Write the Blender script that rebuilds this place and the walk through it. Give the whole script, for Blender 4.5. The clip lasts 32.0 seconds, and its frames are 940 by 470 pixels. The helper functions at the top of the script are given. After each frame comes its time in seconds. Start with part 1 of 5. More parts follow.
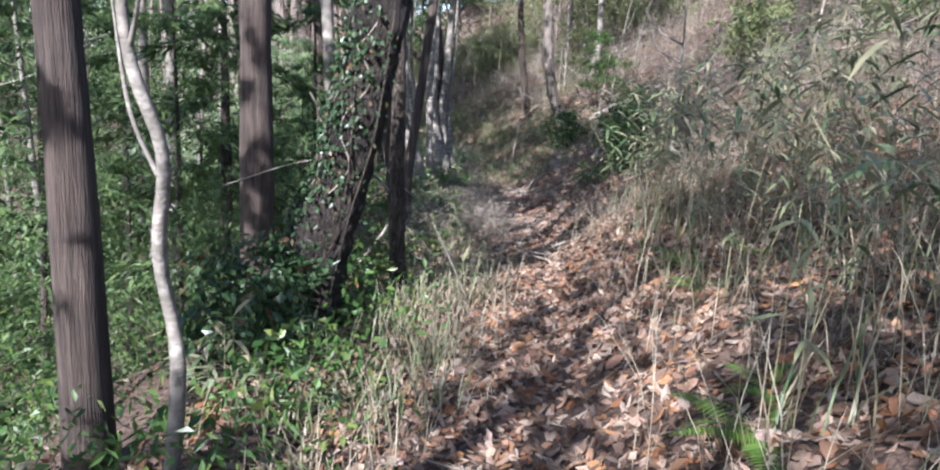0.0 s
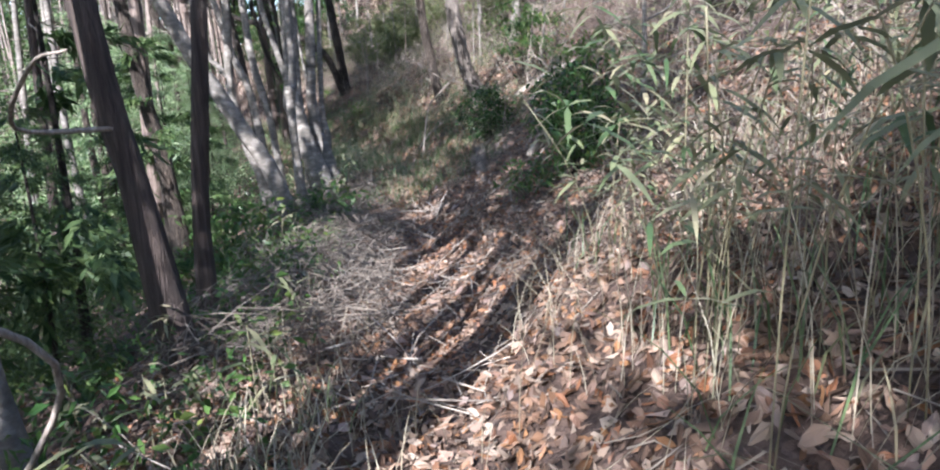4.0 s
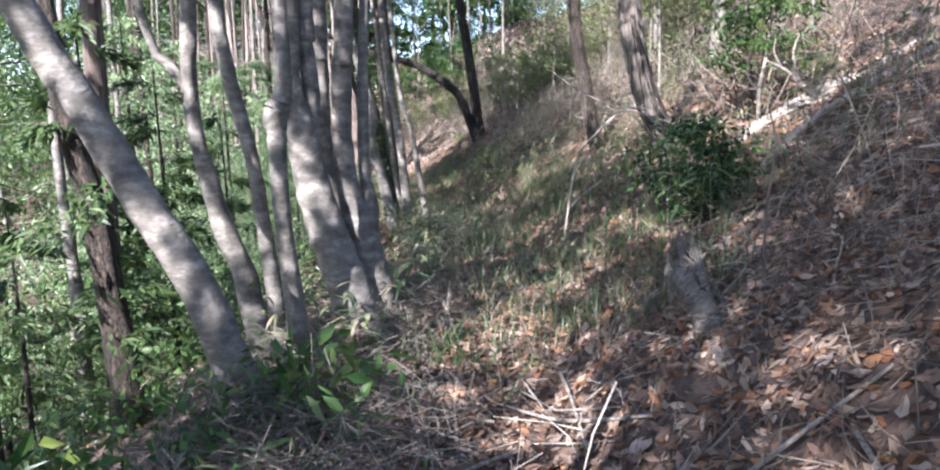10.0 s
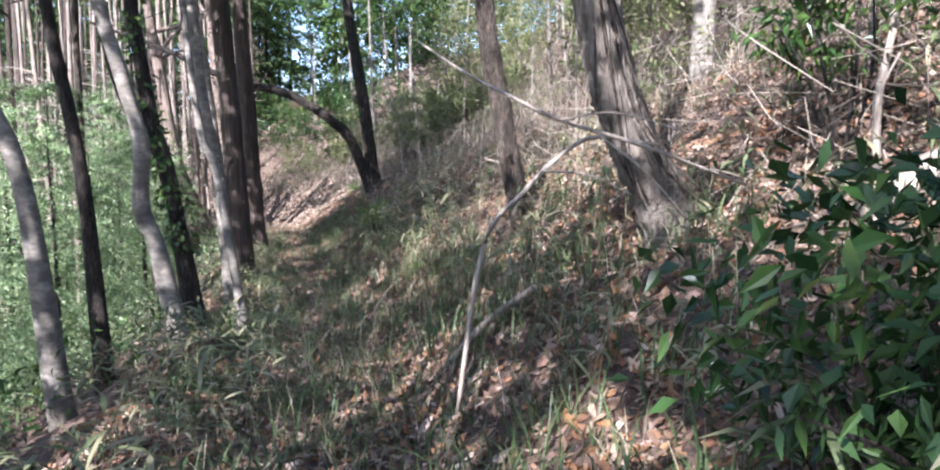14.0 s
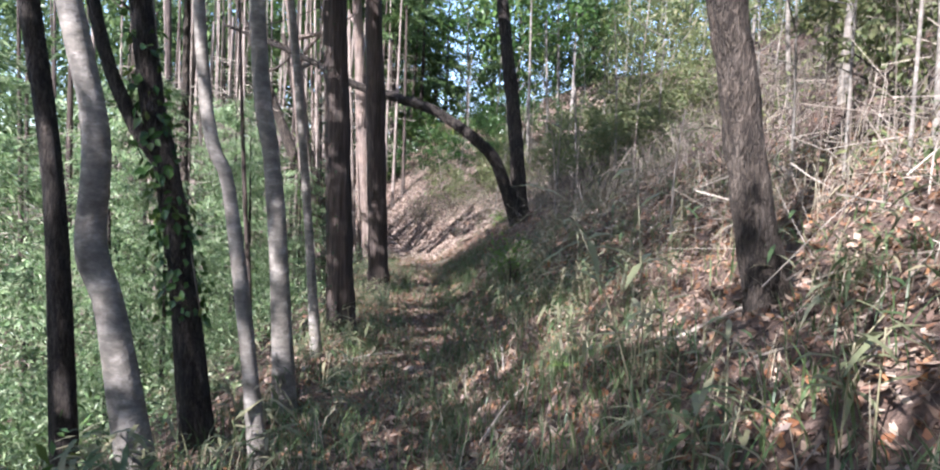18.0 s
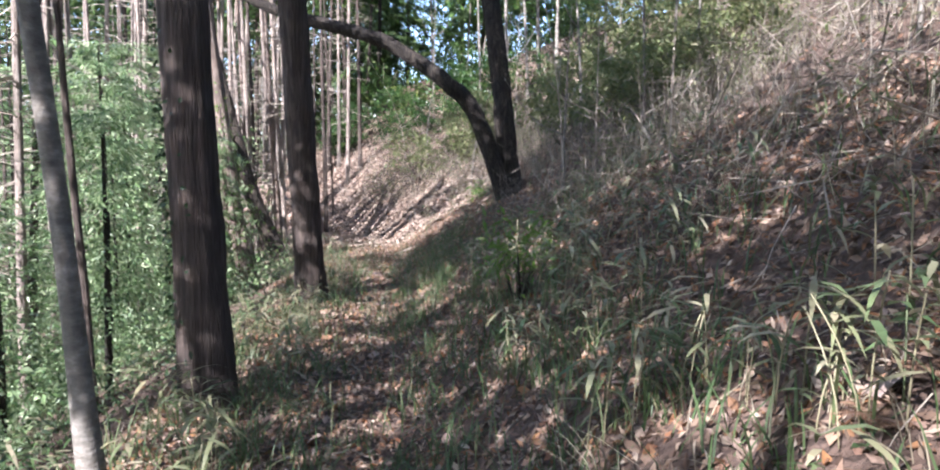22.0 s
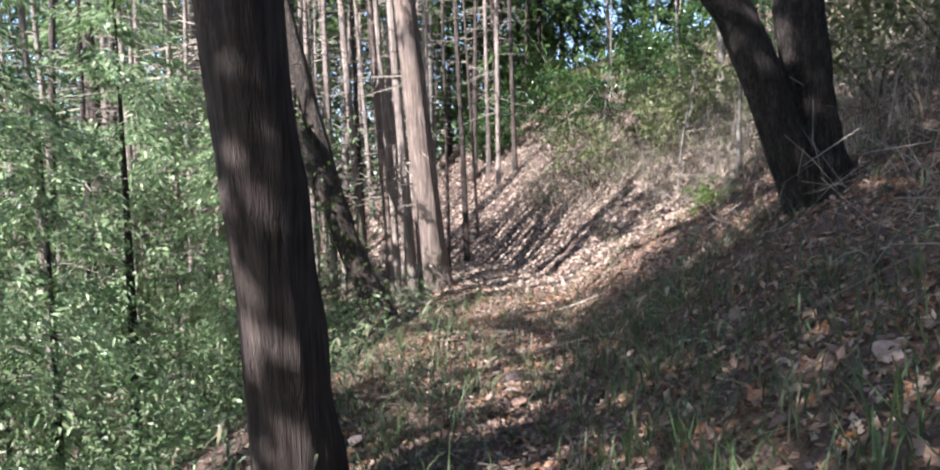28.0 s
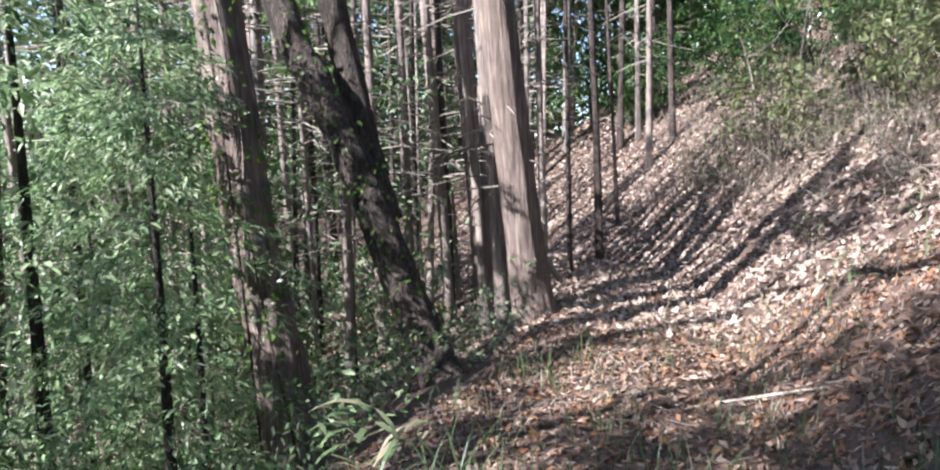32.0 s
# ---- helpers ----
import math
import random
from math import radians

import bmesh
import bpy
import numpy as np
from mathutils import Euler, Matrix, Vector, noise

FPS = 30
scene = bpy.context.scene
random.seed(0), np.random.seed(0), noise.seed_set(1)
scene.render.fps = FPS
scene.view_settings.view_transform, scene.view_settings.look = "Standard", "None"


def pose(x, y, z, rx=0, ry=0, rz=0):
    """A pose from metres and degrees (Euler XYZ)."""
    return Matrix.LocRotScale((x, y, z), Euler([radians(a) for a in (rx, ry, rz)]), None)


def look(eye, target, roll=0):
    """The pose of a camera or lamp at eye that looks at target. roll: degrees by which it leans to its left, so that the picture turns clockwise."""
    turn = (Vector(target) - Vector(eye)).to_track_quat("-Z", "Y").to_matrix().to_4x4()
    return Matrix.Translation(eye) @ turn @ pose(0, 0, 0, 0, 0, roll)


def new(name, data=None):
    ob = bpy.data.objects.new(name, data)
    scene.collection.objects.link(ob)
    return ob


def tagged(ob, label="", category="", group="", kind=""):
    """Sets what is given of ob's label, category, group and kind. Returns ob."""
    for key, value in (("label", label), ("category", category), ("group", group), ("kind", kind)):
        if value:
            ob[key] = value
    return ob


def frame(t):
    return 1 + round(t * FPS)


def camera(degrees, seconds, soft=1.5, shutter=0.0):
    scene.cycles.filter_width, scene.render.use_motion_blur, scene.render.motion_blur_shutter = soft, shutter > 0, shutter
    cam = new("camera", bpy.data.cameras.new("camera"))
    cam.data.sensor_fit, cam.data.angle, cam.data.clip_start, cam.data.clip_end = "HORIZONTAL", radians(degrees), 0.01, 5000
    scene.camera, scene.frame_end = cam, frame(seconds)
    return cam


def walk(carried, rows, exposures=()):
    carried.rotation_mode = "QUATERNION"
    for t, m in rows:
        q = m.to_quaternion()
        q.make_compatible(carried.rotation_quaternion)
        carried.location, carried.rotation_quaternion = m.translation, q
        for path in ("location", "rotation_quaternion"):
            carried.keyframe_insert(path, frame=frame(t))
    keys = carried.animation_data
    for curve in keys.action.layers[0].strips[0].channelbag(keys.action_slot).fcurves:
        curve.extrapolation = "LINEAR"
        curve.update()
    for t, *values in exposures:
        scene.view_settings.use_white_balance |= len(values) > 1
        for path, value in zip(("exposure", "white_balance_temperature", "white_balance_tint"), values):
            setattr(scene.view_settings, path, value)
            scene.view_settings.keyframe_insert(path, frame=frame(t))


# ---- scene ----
cam = camera(65.2, 32.0, soft=2.1)
PATH = [
    (0, (-0.000, -0.000, 1.500), (0.179, 1.947, 1.082), 3.7),
    (0.5, (0.216, 0.631, 1.486), (0.376, 2.587, 1.098), 4.2),
    (1, (0.383, 1.284, 1.463), (0.617, 3.240, 1.115), 2.7),
    (1.5, (0.570, 1.857, 1.425), (0.825, 3.804, 1.044), 1.1),
    (2, (0.684, 2.354, 1.373), (0.840, 4.286, 0.882), 0.4),
    (2.5, (0.759, 2.806, 1.341), (0.911, 4.734, 0.829), 0.1),
    (3, (0.863, 3.259, 1.294), (1.058, 5.164, 0.719), -1.0),
    (3.5, (0.959, 3.676, 1.322), (1.166, 5.582, 0.754), -3.1),
    (4, (0.995, 4.191, 1.284), (1.333, 6.110, 0.832), -2.1),
    (4.5, (1.114, 4.689, 1.201), (1.498, 6.607, 0.787), -1.5),
    (6.5, (1.399, 6.588, 1.186), (1.595, 8.553, 0.866), 0.4),
    (7, (1.479, 7.101, 1.155), (1.579, 9.072, 0.832), 0.2),
    (7.5, (1.612, 7.587, 1.135), (1.620, 9.557, 0.789), -0.3),
    (8, (1.702, 8.052, 1.079), (1.751, 10.022, 0.737), -0.2),
    (8.5, (1.779, 8.522, 1.071), (1.895, 10.498, 0.785), -2.6),
    (9, (1.774, 9.025, 0.996), (1.939, 10.994, 0.689), -1.9),
    (9.5, (1.726, 9.524, 0.970), (1.716, 11.501, 0.663), -0.1),
    (10, (1.743, 10.024, 0.932), (1.696, 11.999, 0.625), -1.2),
    (10.5, (1.794, 10.560, 0.900), (1.820, 12.534, 0.577), -2.5),
    (11, (1.788, 11.008, 0.882), (1.792, 12.994, 0.645), -3.2),
    (11.5, (1.809, 11.523, 0.858), (1.958, 13.513, 0.718), -2.4),
    (12, (1.881, 12.120, 0.813), (2.111, 14.100, 0.649), -2.2),
    (12.5, (1.992, 12.742, 0.830), (2.202, 14.722, 0.647), -0.1),
    (13, (2.105, 13.347, 0.863), (2.343, 15.324, 0.672), 0.3),
    (13.5, (2.268, 14.029, 0.866), (2.437, 16.015, 0.701), -0.4),
    (15.5, (2.441, 15.776, 1.015), (2.649, 17.745, 0.733), -0.3),
    (16, (2.302, 16.090, 1.051), (2.392, 18.083, 0.907), -1.0),
    (16.5, (2.305, 16.383, 1.025), (2.157, 18.375, 0.924), 0.8),
    (17, (2.325, 16.909, 1.024), (1.973, 18.876, 0.944), 1.0),
    (17.5, (2.365, 17.425, 0.957), (2.010, 19.391, 0.867), 1.9),
    (18, (2.434, 17.955, 0.887), (2.194, 19.937, 0.779), 2.4),
    (18.5, (2.357, 18.375, 0.864), (1.850, 20.306, 0.736), 2.5),
    (19, (2.321, 18.847, 0.794), (1.833, 20.784, 0.700), 1.5),
    (19.5, (2.291, 19.439, 0.758), (2.013, 21.418, 0.671), -2.1),
    (20, (2.138, 20.030, 0.682), (1.831, 22.004, 0.604), -1.4),
    (20.5, (2.101, 20.653, 0.639), (2.084, 22.652, 0.570), -1.4),
    (21, (1.961, 21.216, 0.634), (1.798, 23.208, 0.558), -1.3),
    (21.5, (1.908, 21.824, 0.628), (1.821, 23.820, 0.545), 0.2),
    (22, (1.852, 22.466, 0.653), (1.694, 24.452, 0.487), 0.6),
    (22.5, (1.797, 23.094, 0.656), (1.563, 25.068, 0.440), 1.3),
    (23, (1.803, 23.670, 0.630), (1.529, 25.637, 0.398), 0.9),
    (23.5, (1.696, 24.227, 0.594), (1.359, 26.194, 0.466), 1.4),
    (24, (1.618, 24.861, 0.564), (1.250, 26.824, 0.450), 1.0),
    (24.5, (1.507, 25.472, 0.566), (1.011, 27.406, 0.440), -1.5),
    (26.5, (1.105, 27.558, 0.493), (0.629, 29.496, 0.371), -1.9),
    (27, (0.940, 28.099, 0.475), (0.353, 30.006, 0.347), -1.8),
    (27.5, (0.837, 28.602, 0.450), (0.324, 30.531, 0.324), -1.2),
    (28, (0.770, 29.134, 0.438), (0.155, 31.033, 0.311), -1.4),
    (28.5, (0.635, 29.587, 0.396), (0.093, 31.510, 0.297), -0.6),
    (29, (0.554, 30.095, 0.351), (0.242, 32.067, 0.246), -1.3),
    (29.5, (0.457, 30.641, 0.376), (0.167, 32.617, 0.270), -1.8),
    (30, (0.363, 31.191, 0.426), (0.132, 33.174, 0.309), -1.7),
    (30.5, (0.311, 31.722, 0.438), (0.065, 33.702, 0.301), -3.1),
    (31, (0.180, 32.262, 0.439), (-0.280, 34.203, 0.294), -2.3),
    (31.5, (0.057, 32.813, 0.422), (-0.718, 34.649, 0.257), -3.2),
    (32, (-0.003, 33.302, 0.426), (-1.023, 35.012, 0.237), -1.8),
]
walk(cam, [(t, look(eye, target, roll)) for t, eye, target, roll in PATH],
     exposures=[(0, 1.8, 5550, 18), (7, 2.1, 5600, 19), (13, 2.25, 5650, 21), (20, 2.05, 5700, 20), (24, 2.5, 5700, 20), (28, 2.05, 5800, 18), (32, 2.05, 5650, 18)])

# ---- daylight: sun from behind the walker, a little from the downhill side, through the canopy ----
SUN_WAY = Vector((-0.52, -0.835, 0.72)).normalized()
world = bpy.data.worlds.new("sky")
scene.world = world
world.use_nodes = True
wn = world.node_tree
sky = wn.nodes.new("ShaderNodeTexSky")
sky.sky_type = "NISHITA"
sky.sun_disc = False
sky.sun_elevation = math.asin(SUN_WAY.z)
sky.sun_rotation = math.atan2(SUN_WAY.x, SUN_WAY.y)
wn.links.new(sky.outputs[0], wn.nodes["Background"].inputs[0])
wn.nodes["Background"].inputs[1].default_value = 0.12
sun_data = bpy.data.lights.new("sun", "SUN")
sun_data.energy, sun_data.angle, sun_data.color = 5.0, radians(0.5), (1.0, 0.955, 0.89)
sun = new("sun", sun_data)
sun.matrix_world = look(SUN_WAY * 60, (0, 0, 0))



# ---- materials ----
def shader(name, rough=0.8):
    m = bpy.data.materials.new(name)
    m.use_nodes = True
    nt = m.node_tree
    b = nt.nodes["Principled BSDF"]
    b.inputs["Roughness"].default_value = rough
    b.inputs["Specular IOR Level"].default_value = 0.3
    return m, nt, b


def ramp(nt, colours):
    r = nt.nodes.new("ShaderNodeValToRGB")
    e = r.color_ramp.elements
    while len(e) < len(colours):
        e.new(0.5)
    for n, c in enumerate(colours):
        e[n].position = n / (len(colours) - 1)
        e[n].color = (*c, 1)
    return r


def noise_tex(nt, scale, detail=4.0, stretch=(1, 1, 1), where="Object"):
    co = nt.nodes.new("ShaderNodeTexCoord")
    mp = nt.nodes.new("ShaderNodeMapping")
    mp.inputs["Scale"].default_value = stretch
    tx = nt.nodes.new("ShaderNodeTexNoise")
    tx.inputs["Scale"].default_value = scale
    tx.inputs["Detail"].default_value = detail
    nt.links.new(co.outputs[where], mp.inputs[0])
    nt.links.new(mp.outputs[0], tx.inputs["Vector"])
    return tx


def bumped(nt, b, source, strength, distance):
    bp = nt.nodes.new("ShaderNodeBump")
    bp.inputs["Strength"].default_value = strength
    bp.inputs["Distance"].default_value = distance
    nt.links.new(source, bp.inputs["Height"])
    nt.links.new(bp.outputs[0], b.inputs["Normal"])


def mixed(nt, fac, a, b, kind="MIX"):
    m = nt.nodes.new("ShaderNodeMix")
    m.data_type, m.blend_type = "RGBA", kind
    if isinstance(fac, float):
        m.inputs["Factor"].default_value = fac
    else:
        nt.links.new(fac, m.inputs["Factor"])
    for sock, v in ((m.inputs[6], a), (m.inputs[7], b)):
        if isinstance(v, tuple):
            sock.default_value = (*v, 1)
        else:
            nt.links.new(v, sock)
    return m.outputs[2]


def bark(name, dark, mid, light, scale=14.0, stretch=(1, 1, 0.18), rough=0.85, relief=0.03, plates=0.0, moss=0.25):
    """Bark: long-grained streaks, optional cracked plates, grey lichen blotches and a little green."""
    m, nt, b = shader(name, rough)
    n1 = noise_tex(nt, scale, 9, stretch)
    n1.inputs["Roughness"].default_value = 0.68
    n2 = noise_tex(nt, 3.1, 4)
    n3 = noise_tex(nt, scale * 4.5, 4, stretch)
    r = ramp(nt, [dark, dark, mid, light, light])
    nt.links.new(n1.outputs[0], r.inputs[0])
    r2 = ramp(nt, [(0.35, 0.36, 0.34), (0.8, 0.8, 0.78), (1.2, 1.17, 1.1), (1.45, 1.42, 1.36)])
    nt.links.new(n2.outputs[0], r2.inputs[0])
    col = mixed(nt, 1.0, r.outputs[0], r2.outputs[0], "MULTIPLY")
    n4 = noise_tex(nt, 5.5, 6)
    r4 = ramp(nt, [(0, 0, 0), (0, 0, 0), (0.15, 0.15, 0.15), (1, 1, 1)])
    nt.links.new(n4.outputs[0], r4.inputs[0])
    lay = nt.nodes.new("ShaderNodeMath")
    lay.operation = "MULTIPLY"
    lay.inputs[1].default_value = moss
    nt.links.new(r4.outputs[0], lay.inputs[0])
    col = mixed(nt, lay.outputs[0], col, (0.16, 0.18, 0.13))
    add = nt.nodes.new("ShaderNodeMath")
    add.operation = "ADD"
    nt.links.new(n1.outputs[0], add.inputs[0])
    nt.links.new(n3.outputs[0], add.inputs[1])
    high = add.outputs[0]
    if plates:
        co = nt.nodes.new("ShaderNodeTexCoord")
        mp = nt.nodes.new("ShaderNodeMapping")
        mp.inputs["Scale"].default_value = (1, 1, 0.28)
        v = nt.nodes.new("ShaderNodeTexVoronoi")
        v.feature = "DISTANCE_TO_EDGE"
        v.inputs["Scale"].default_value = plates
        nt.links.new(co.outputs["Object"], mp.inputs[0])
        wob = mixed(nt, 0.06, mp.outputs[0], n3.outputs["Color"])
        nt.links.new(wob, v.inputs["Vector"])
        r5 = ramp(nt, [(0.25, 0.23, 0.21), (0.9, 0.9, 0.9), (1, 1, 1), (1.1, 1.1, 1.1)])
        sc = nt.nodes.new("ShaderNodeMath")
        sc.operation = "MULTIPLY"
        sc.inputs[1].default_value = 3.0
        nt.links.new(v.outputs["Distance"], sc.inputs[0])
        nt.links.new(sc.outputs[0], r5.inputs[0])
        col = mixed(nt, 1.0, col, r5.outputs[0], "MULTIPLY")
        ad2 = nt.nodes.new("ShaderNodeMath")
        ad2.operation = "ADD"
        nt.links.new(high, ad2.inputs[0])
        nt.links.new(sc.outputs[0], ad2.inputs[1])
        high = ad2.outputs[0]
    nt.links.new(col, b.inputs["Base Color"])
    bumped(nt, b, high, 1.0, relief)
    return m


def foliage(name, colours, rough=0.55, glow=0.35, island=True):
    """Leaves: colour varies leaf by leaf, and some light passes through the blade."""
    m, nt, b = shader(name, rough)
    g = nt.nodes.new("ShaderNodeNewGeometry")
    r = ramp(nt, colours)
    nt.links.new(g.outputs["Random Per Island"], r.inputs[0])
    n2 = noise_tex(nt, 1.3, 2)
    r2 = ramp(nt, [(0.6, 0.62, 0.6), (1.15, 1.12, 1.0)])
    nt.links.new(n2.outputs[0], r2.inputs[0])
    col = mixed(nt, 1.0, r.outputs[0], r2.outputs[0], "MULTIPLY")
    nt.links.new(col, b.inputs["Base Color"])
    tr = nt.nodes.new("ShaderNodeBsdfTranslucent")
    nt.links.new(col, tr.inputs[0])
    mx = nt.nodes.new("ShaderNodeMixShader")
    mx.inputs[0].default_value = glow
    nt.links.new(b.outputs[0], mx.inputs[1])
    nt.links.new(tr.outputs[0], mx.inputs[2])
    nt.links.new(mx.outputs[0], nt.nodes["Material Output"].inputs[0])
    return m


M_OAK = bark("oak_bark", (0.03, 0.023, 0.018), (0.10, 0.078, 0.06), (0.25, 0.205, 0.165), 18, plates=30)
# Cedar bark darkened so the canopy's shade on near trunks is in the colour.
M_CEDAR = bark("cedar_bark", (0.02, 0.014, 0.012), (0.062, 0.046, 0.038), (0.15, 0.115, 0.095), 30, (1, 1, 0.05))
M_GREY = bark("smooth_grey_bark", (0.055, 0.049, 0.041), (0.15, 0.134, 0.114), (0.36, 0.33, 0.29), 9, (0.8, 0.8, 1.5), 0.75, 0.007, 0, 0.5)
# Lighter copies of the cedar bark, with sunlight on the trunks put in.
M_SUNCEDAR = bark("sunlit_cedar_bark", (0.10, 0.078, 0.065), (0.24, 0.195, 0.165), (0.44, 0.385, 0.34), 30, (1, 1, 0.06))
M_LITRED = bark("lit_red_cedar_bark", (0.06, 0.042, 0.034), (0.18, 0.137, 0.112), (0.38, 0.31, 0.265), 30, (1, 1, 0.05))
M_DARK = bark("dark_bark", (0.02, 0.016, 0.013), (0.06, 0.048, 0.038), (0.15, 0.122, 0.098), 24, plates=34)
M_DEAD = bark("dead_wood", (0.11, 0.09, 0.07), (0.27, 0.23, 0.19), (0.48, 0.43, 0.37), 34, (1, 1, 0.2), 0.85, 0.008)
M_VINED = bark("stringy_grey_bark", (0.055, 0.045, 0.037), (0.16, 0.135, 0.112), (0.33, 0.29, 0.25), 26, (1, 1, 0.1), 0.85, 0.03)
M_TWIG = foliage("dry_twigs", [(0.055, 0.042, 0.035), (0.14, 0.115, 0.095), (0.26, 0.225, 0.19), (0.10, 0.077, 0.063)], 0.9, 0.0)
M_DEADTWIG = foliage("pale_dead_twigs", [(0.16, 0.13, 0.11), (0.30, 0.26, 0.22), (0.40, 0.35, 0.30)], 0.9, 0.0)
M_LITTER = foliage("fallen_leaves", [(0.06, 0.037, 0.026), (0.20, 0.128, 0.09), (0.33, 0.245, 0.185), (0.11, 0.068, 0.047), (0.43, 0.345, 0.275), (0.23, 0.095, 0.042), (0.16, 0.108, 0.078), (0.08, 0.05, 0.037), (0.29, 0.145, 0.065), (0.26, 0.20, 0.175), (0.16, 0.078, 0.045)], 0.7, 0.15)
M_STRAW = foliage("dry_grass", [(0.27, 0.235, 0.165), (0.46, 0.41, 0.31), (0.20, 0.165, 0.12), (0.36, 0.31, 0.22)], 0.7, 0.3)
M_SASA = foliage("bamboo_leaf", [(0.06, 0.10, 0.042), (0.10, 0.155, 0.068), (0.17, 0.20, 0.10), (0.07, 0.115, 0.048), (0.34, 0.30, 0.19), (0.13, 0.17, 0.082), (0.36, 0.31, 0.21), (0.09, 0.14, 0.06), (0.40, 0.35, 0.25)], 0.4, 0.35)
M_CULM = foliage("bamboo_culm", [(0.13, 0.14, 0.07), (0.25, 0.22, 0.14), (0.10, 0.13, 0.06)], 0.5, 0.0)
M_BROAD = foliage("evergreen_leaf", [(0.03, 0.075, 0.022), (0.065, 0.135, 0.035), (0.10, 0.17, 0.045), (0.045, 0.10, 0.03), (0.16, 0.20, 0.05)], 0.35, 0.35)
M_GLOSS = foliage("glossy_dark_leaf", [(0.018, 0.042, 0.016), (0.035, 0.075, 0.024), (0.06, 0.11, 0.035), (0.025, 0.055, 0.02)], 0.25, 0.2)
M_BRIGHT = foliage("young_leaf", [(0.08, 0.165, 0.03), (0.125, 0.215, 0.045), (0.18, 0.25, 0.06)], 0.4, 0.45)
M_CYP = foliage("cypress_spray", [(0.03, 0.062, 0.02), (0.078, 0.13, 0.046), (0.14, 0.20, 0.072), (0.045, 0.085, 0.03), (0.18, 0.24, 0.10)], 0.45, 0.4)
# Sunlit copy of cypress_spray: sun on the sprays and dark gaps put into colour.
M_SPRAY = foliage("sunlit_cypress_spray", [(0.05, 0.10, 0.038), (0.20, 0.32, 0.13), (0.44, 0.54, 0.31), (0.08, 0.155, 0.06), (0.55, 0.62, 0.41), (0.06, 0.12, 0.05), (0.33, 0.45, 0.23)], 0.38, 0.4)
M_GRASS = foliage("green_grass", [(0.05, 0.09, 0.035), (0.085, 0.135, 0.055), (0.13, 0.17, 0.075), (0.06, 0.10, 0.04), (0.20, 0.19, 0.11)], 0.45, 0.35)
M_HILL = foliage("hillside_leaf", [(0.10, 0.13, 0.05), (0.17, 0.20, 0.08), (0.24, 0.25, 0.12), (0.08, 0.12, 0.045), (0.29, 0.27, 0.16)], 0.5, 0.45)
# Tan needle litter, lightened: the hollow's strong sun is put into the colours.
M_SUNLIT_NEEDLE = foliage("sunlit_dry_needles", [(0.24, 0.165, 0.125), (0.38, 0.29, 0.235), (0.50, 0.41, 0.345), (0.17, 0.115, 0.085), (0.43, 0.34, 0.28)], 0.8, 0.1)
M_BRACKEN = foliage("dead_bracken", [(0.11, 0.062, 0.04), (0.20, 0.118, 0.075), (0.27, 0.18, 0.12), (0.14, 0.078, 0.05)], 0.85, 0.2)
M_IVY = foliage("ivy_leaf", [(0.015, 0.038, 0.015), (0.035, 0.072, 0.027), (0.06, 0.10, 0.045), (0.03, 0.062, 0.025), (0.04, 0.075, 0.03), (0.03, 0.06, 0.024), (0.05, 0.085, 0.035), (0.12, 0.065, 0.04)], 0.35, 0.25)


def ground_material():
    m, nt, b = shader("forest_floor", 0.95)
    n1 = noise_tex(nt, 34, 6)
    n2 = noise_tex(nt, 0.9, 4)
    v = nt.nodes.new("ShaderNodeTexVoronoi")
    v.inputs["Scale"].default_value = 15
    co = nt.nodes.new("ShaderNodeTexCoord")
    nt.links.new(co.outputs["Object"], v.inputs["Vector"])
    # Browns kept dark: shadow in gaps between the leaves is put in here.
    r1 = ramp(nt, [(0.02, 0.014, 0.01), (0.055, 0.037, 0.027), (0.11, 0.078, 0.06), (0.20, 0.15, 0.118)])
    nt.links.new(n1.outputs[0], r1.inputs[0])
    r3 = ramp(nt, [(0.045, 0.029, 0.02), (0.14, 0.097, 0.072), (0.08, 0.054, 0.039), (0.22, 0.165, 0.13)])
    nt.links.new(v.outputs["Color"], r3.inputs[0])
    c = mixed(nt, 0.55, r1.outputs[0], r3.outputs[0])
    r2 = ramp(nt, [(0.55, 0.52, 0.5), (1.1, 1.05, 1.0)])
    nt.links.new(n2.outputs[0], r2.inputs[0])
    nt.links.new(mixed(nt, 1.0, c, r2.outputs[0], "MULTIPLY"), b.inputs["Base Color"])
    add = nt.nodes.new("ShaderNodeMath")
    add.operation = "ADD"
    nt.links.new(n1.outputs[0], add.inputs[0])
    nt.links.new(v.outputs["Distance"], add.inputs[1])
    bumped(nt, b, add.outputs[0], 1.0, 0.03)
    return m


M_GROUND = ground_material()

# ---- the lie of the land: a trail along a hillside, up on one side, down on the other ----
TRAIL = np.array([
    (-2.6, -30, 0.3), (-0.6, -6, 0.1), (-0.2, -1.5, 0.03), (0.15, 1, -0.03), (0.5, 3.3, -0.2), (1.0, 6, -0.3), (1.45, 9, -0.46),
    (1.6, 12, -0.62), (1.9, 14.5, -0.6), (2.15, 17, -0.55), (2.05, 19.5, -0.65), (1.75, 21.5, -0.75), (1.45, 23.5, -0.83),
    (1.0, 26, -0.94), (0.5, 28.6, -1.03), (0.0, 31, -1.08), (-0.65, 34.5, -1.06), (-1.1, 38, -1.06), (-1.9, 41, -1.12),
    (-3.6, 44, -1.25), (-6.5, 46.5, -1.3), (-11, 48.5, -1.3), (-20, 50, -1.3), (-40, 51, -1.3), (-120, 52, -1.3)])


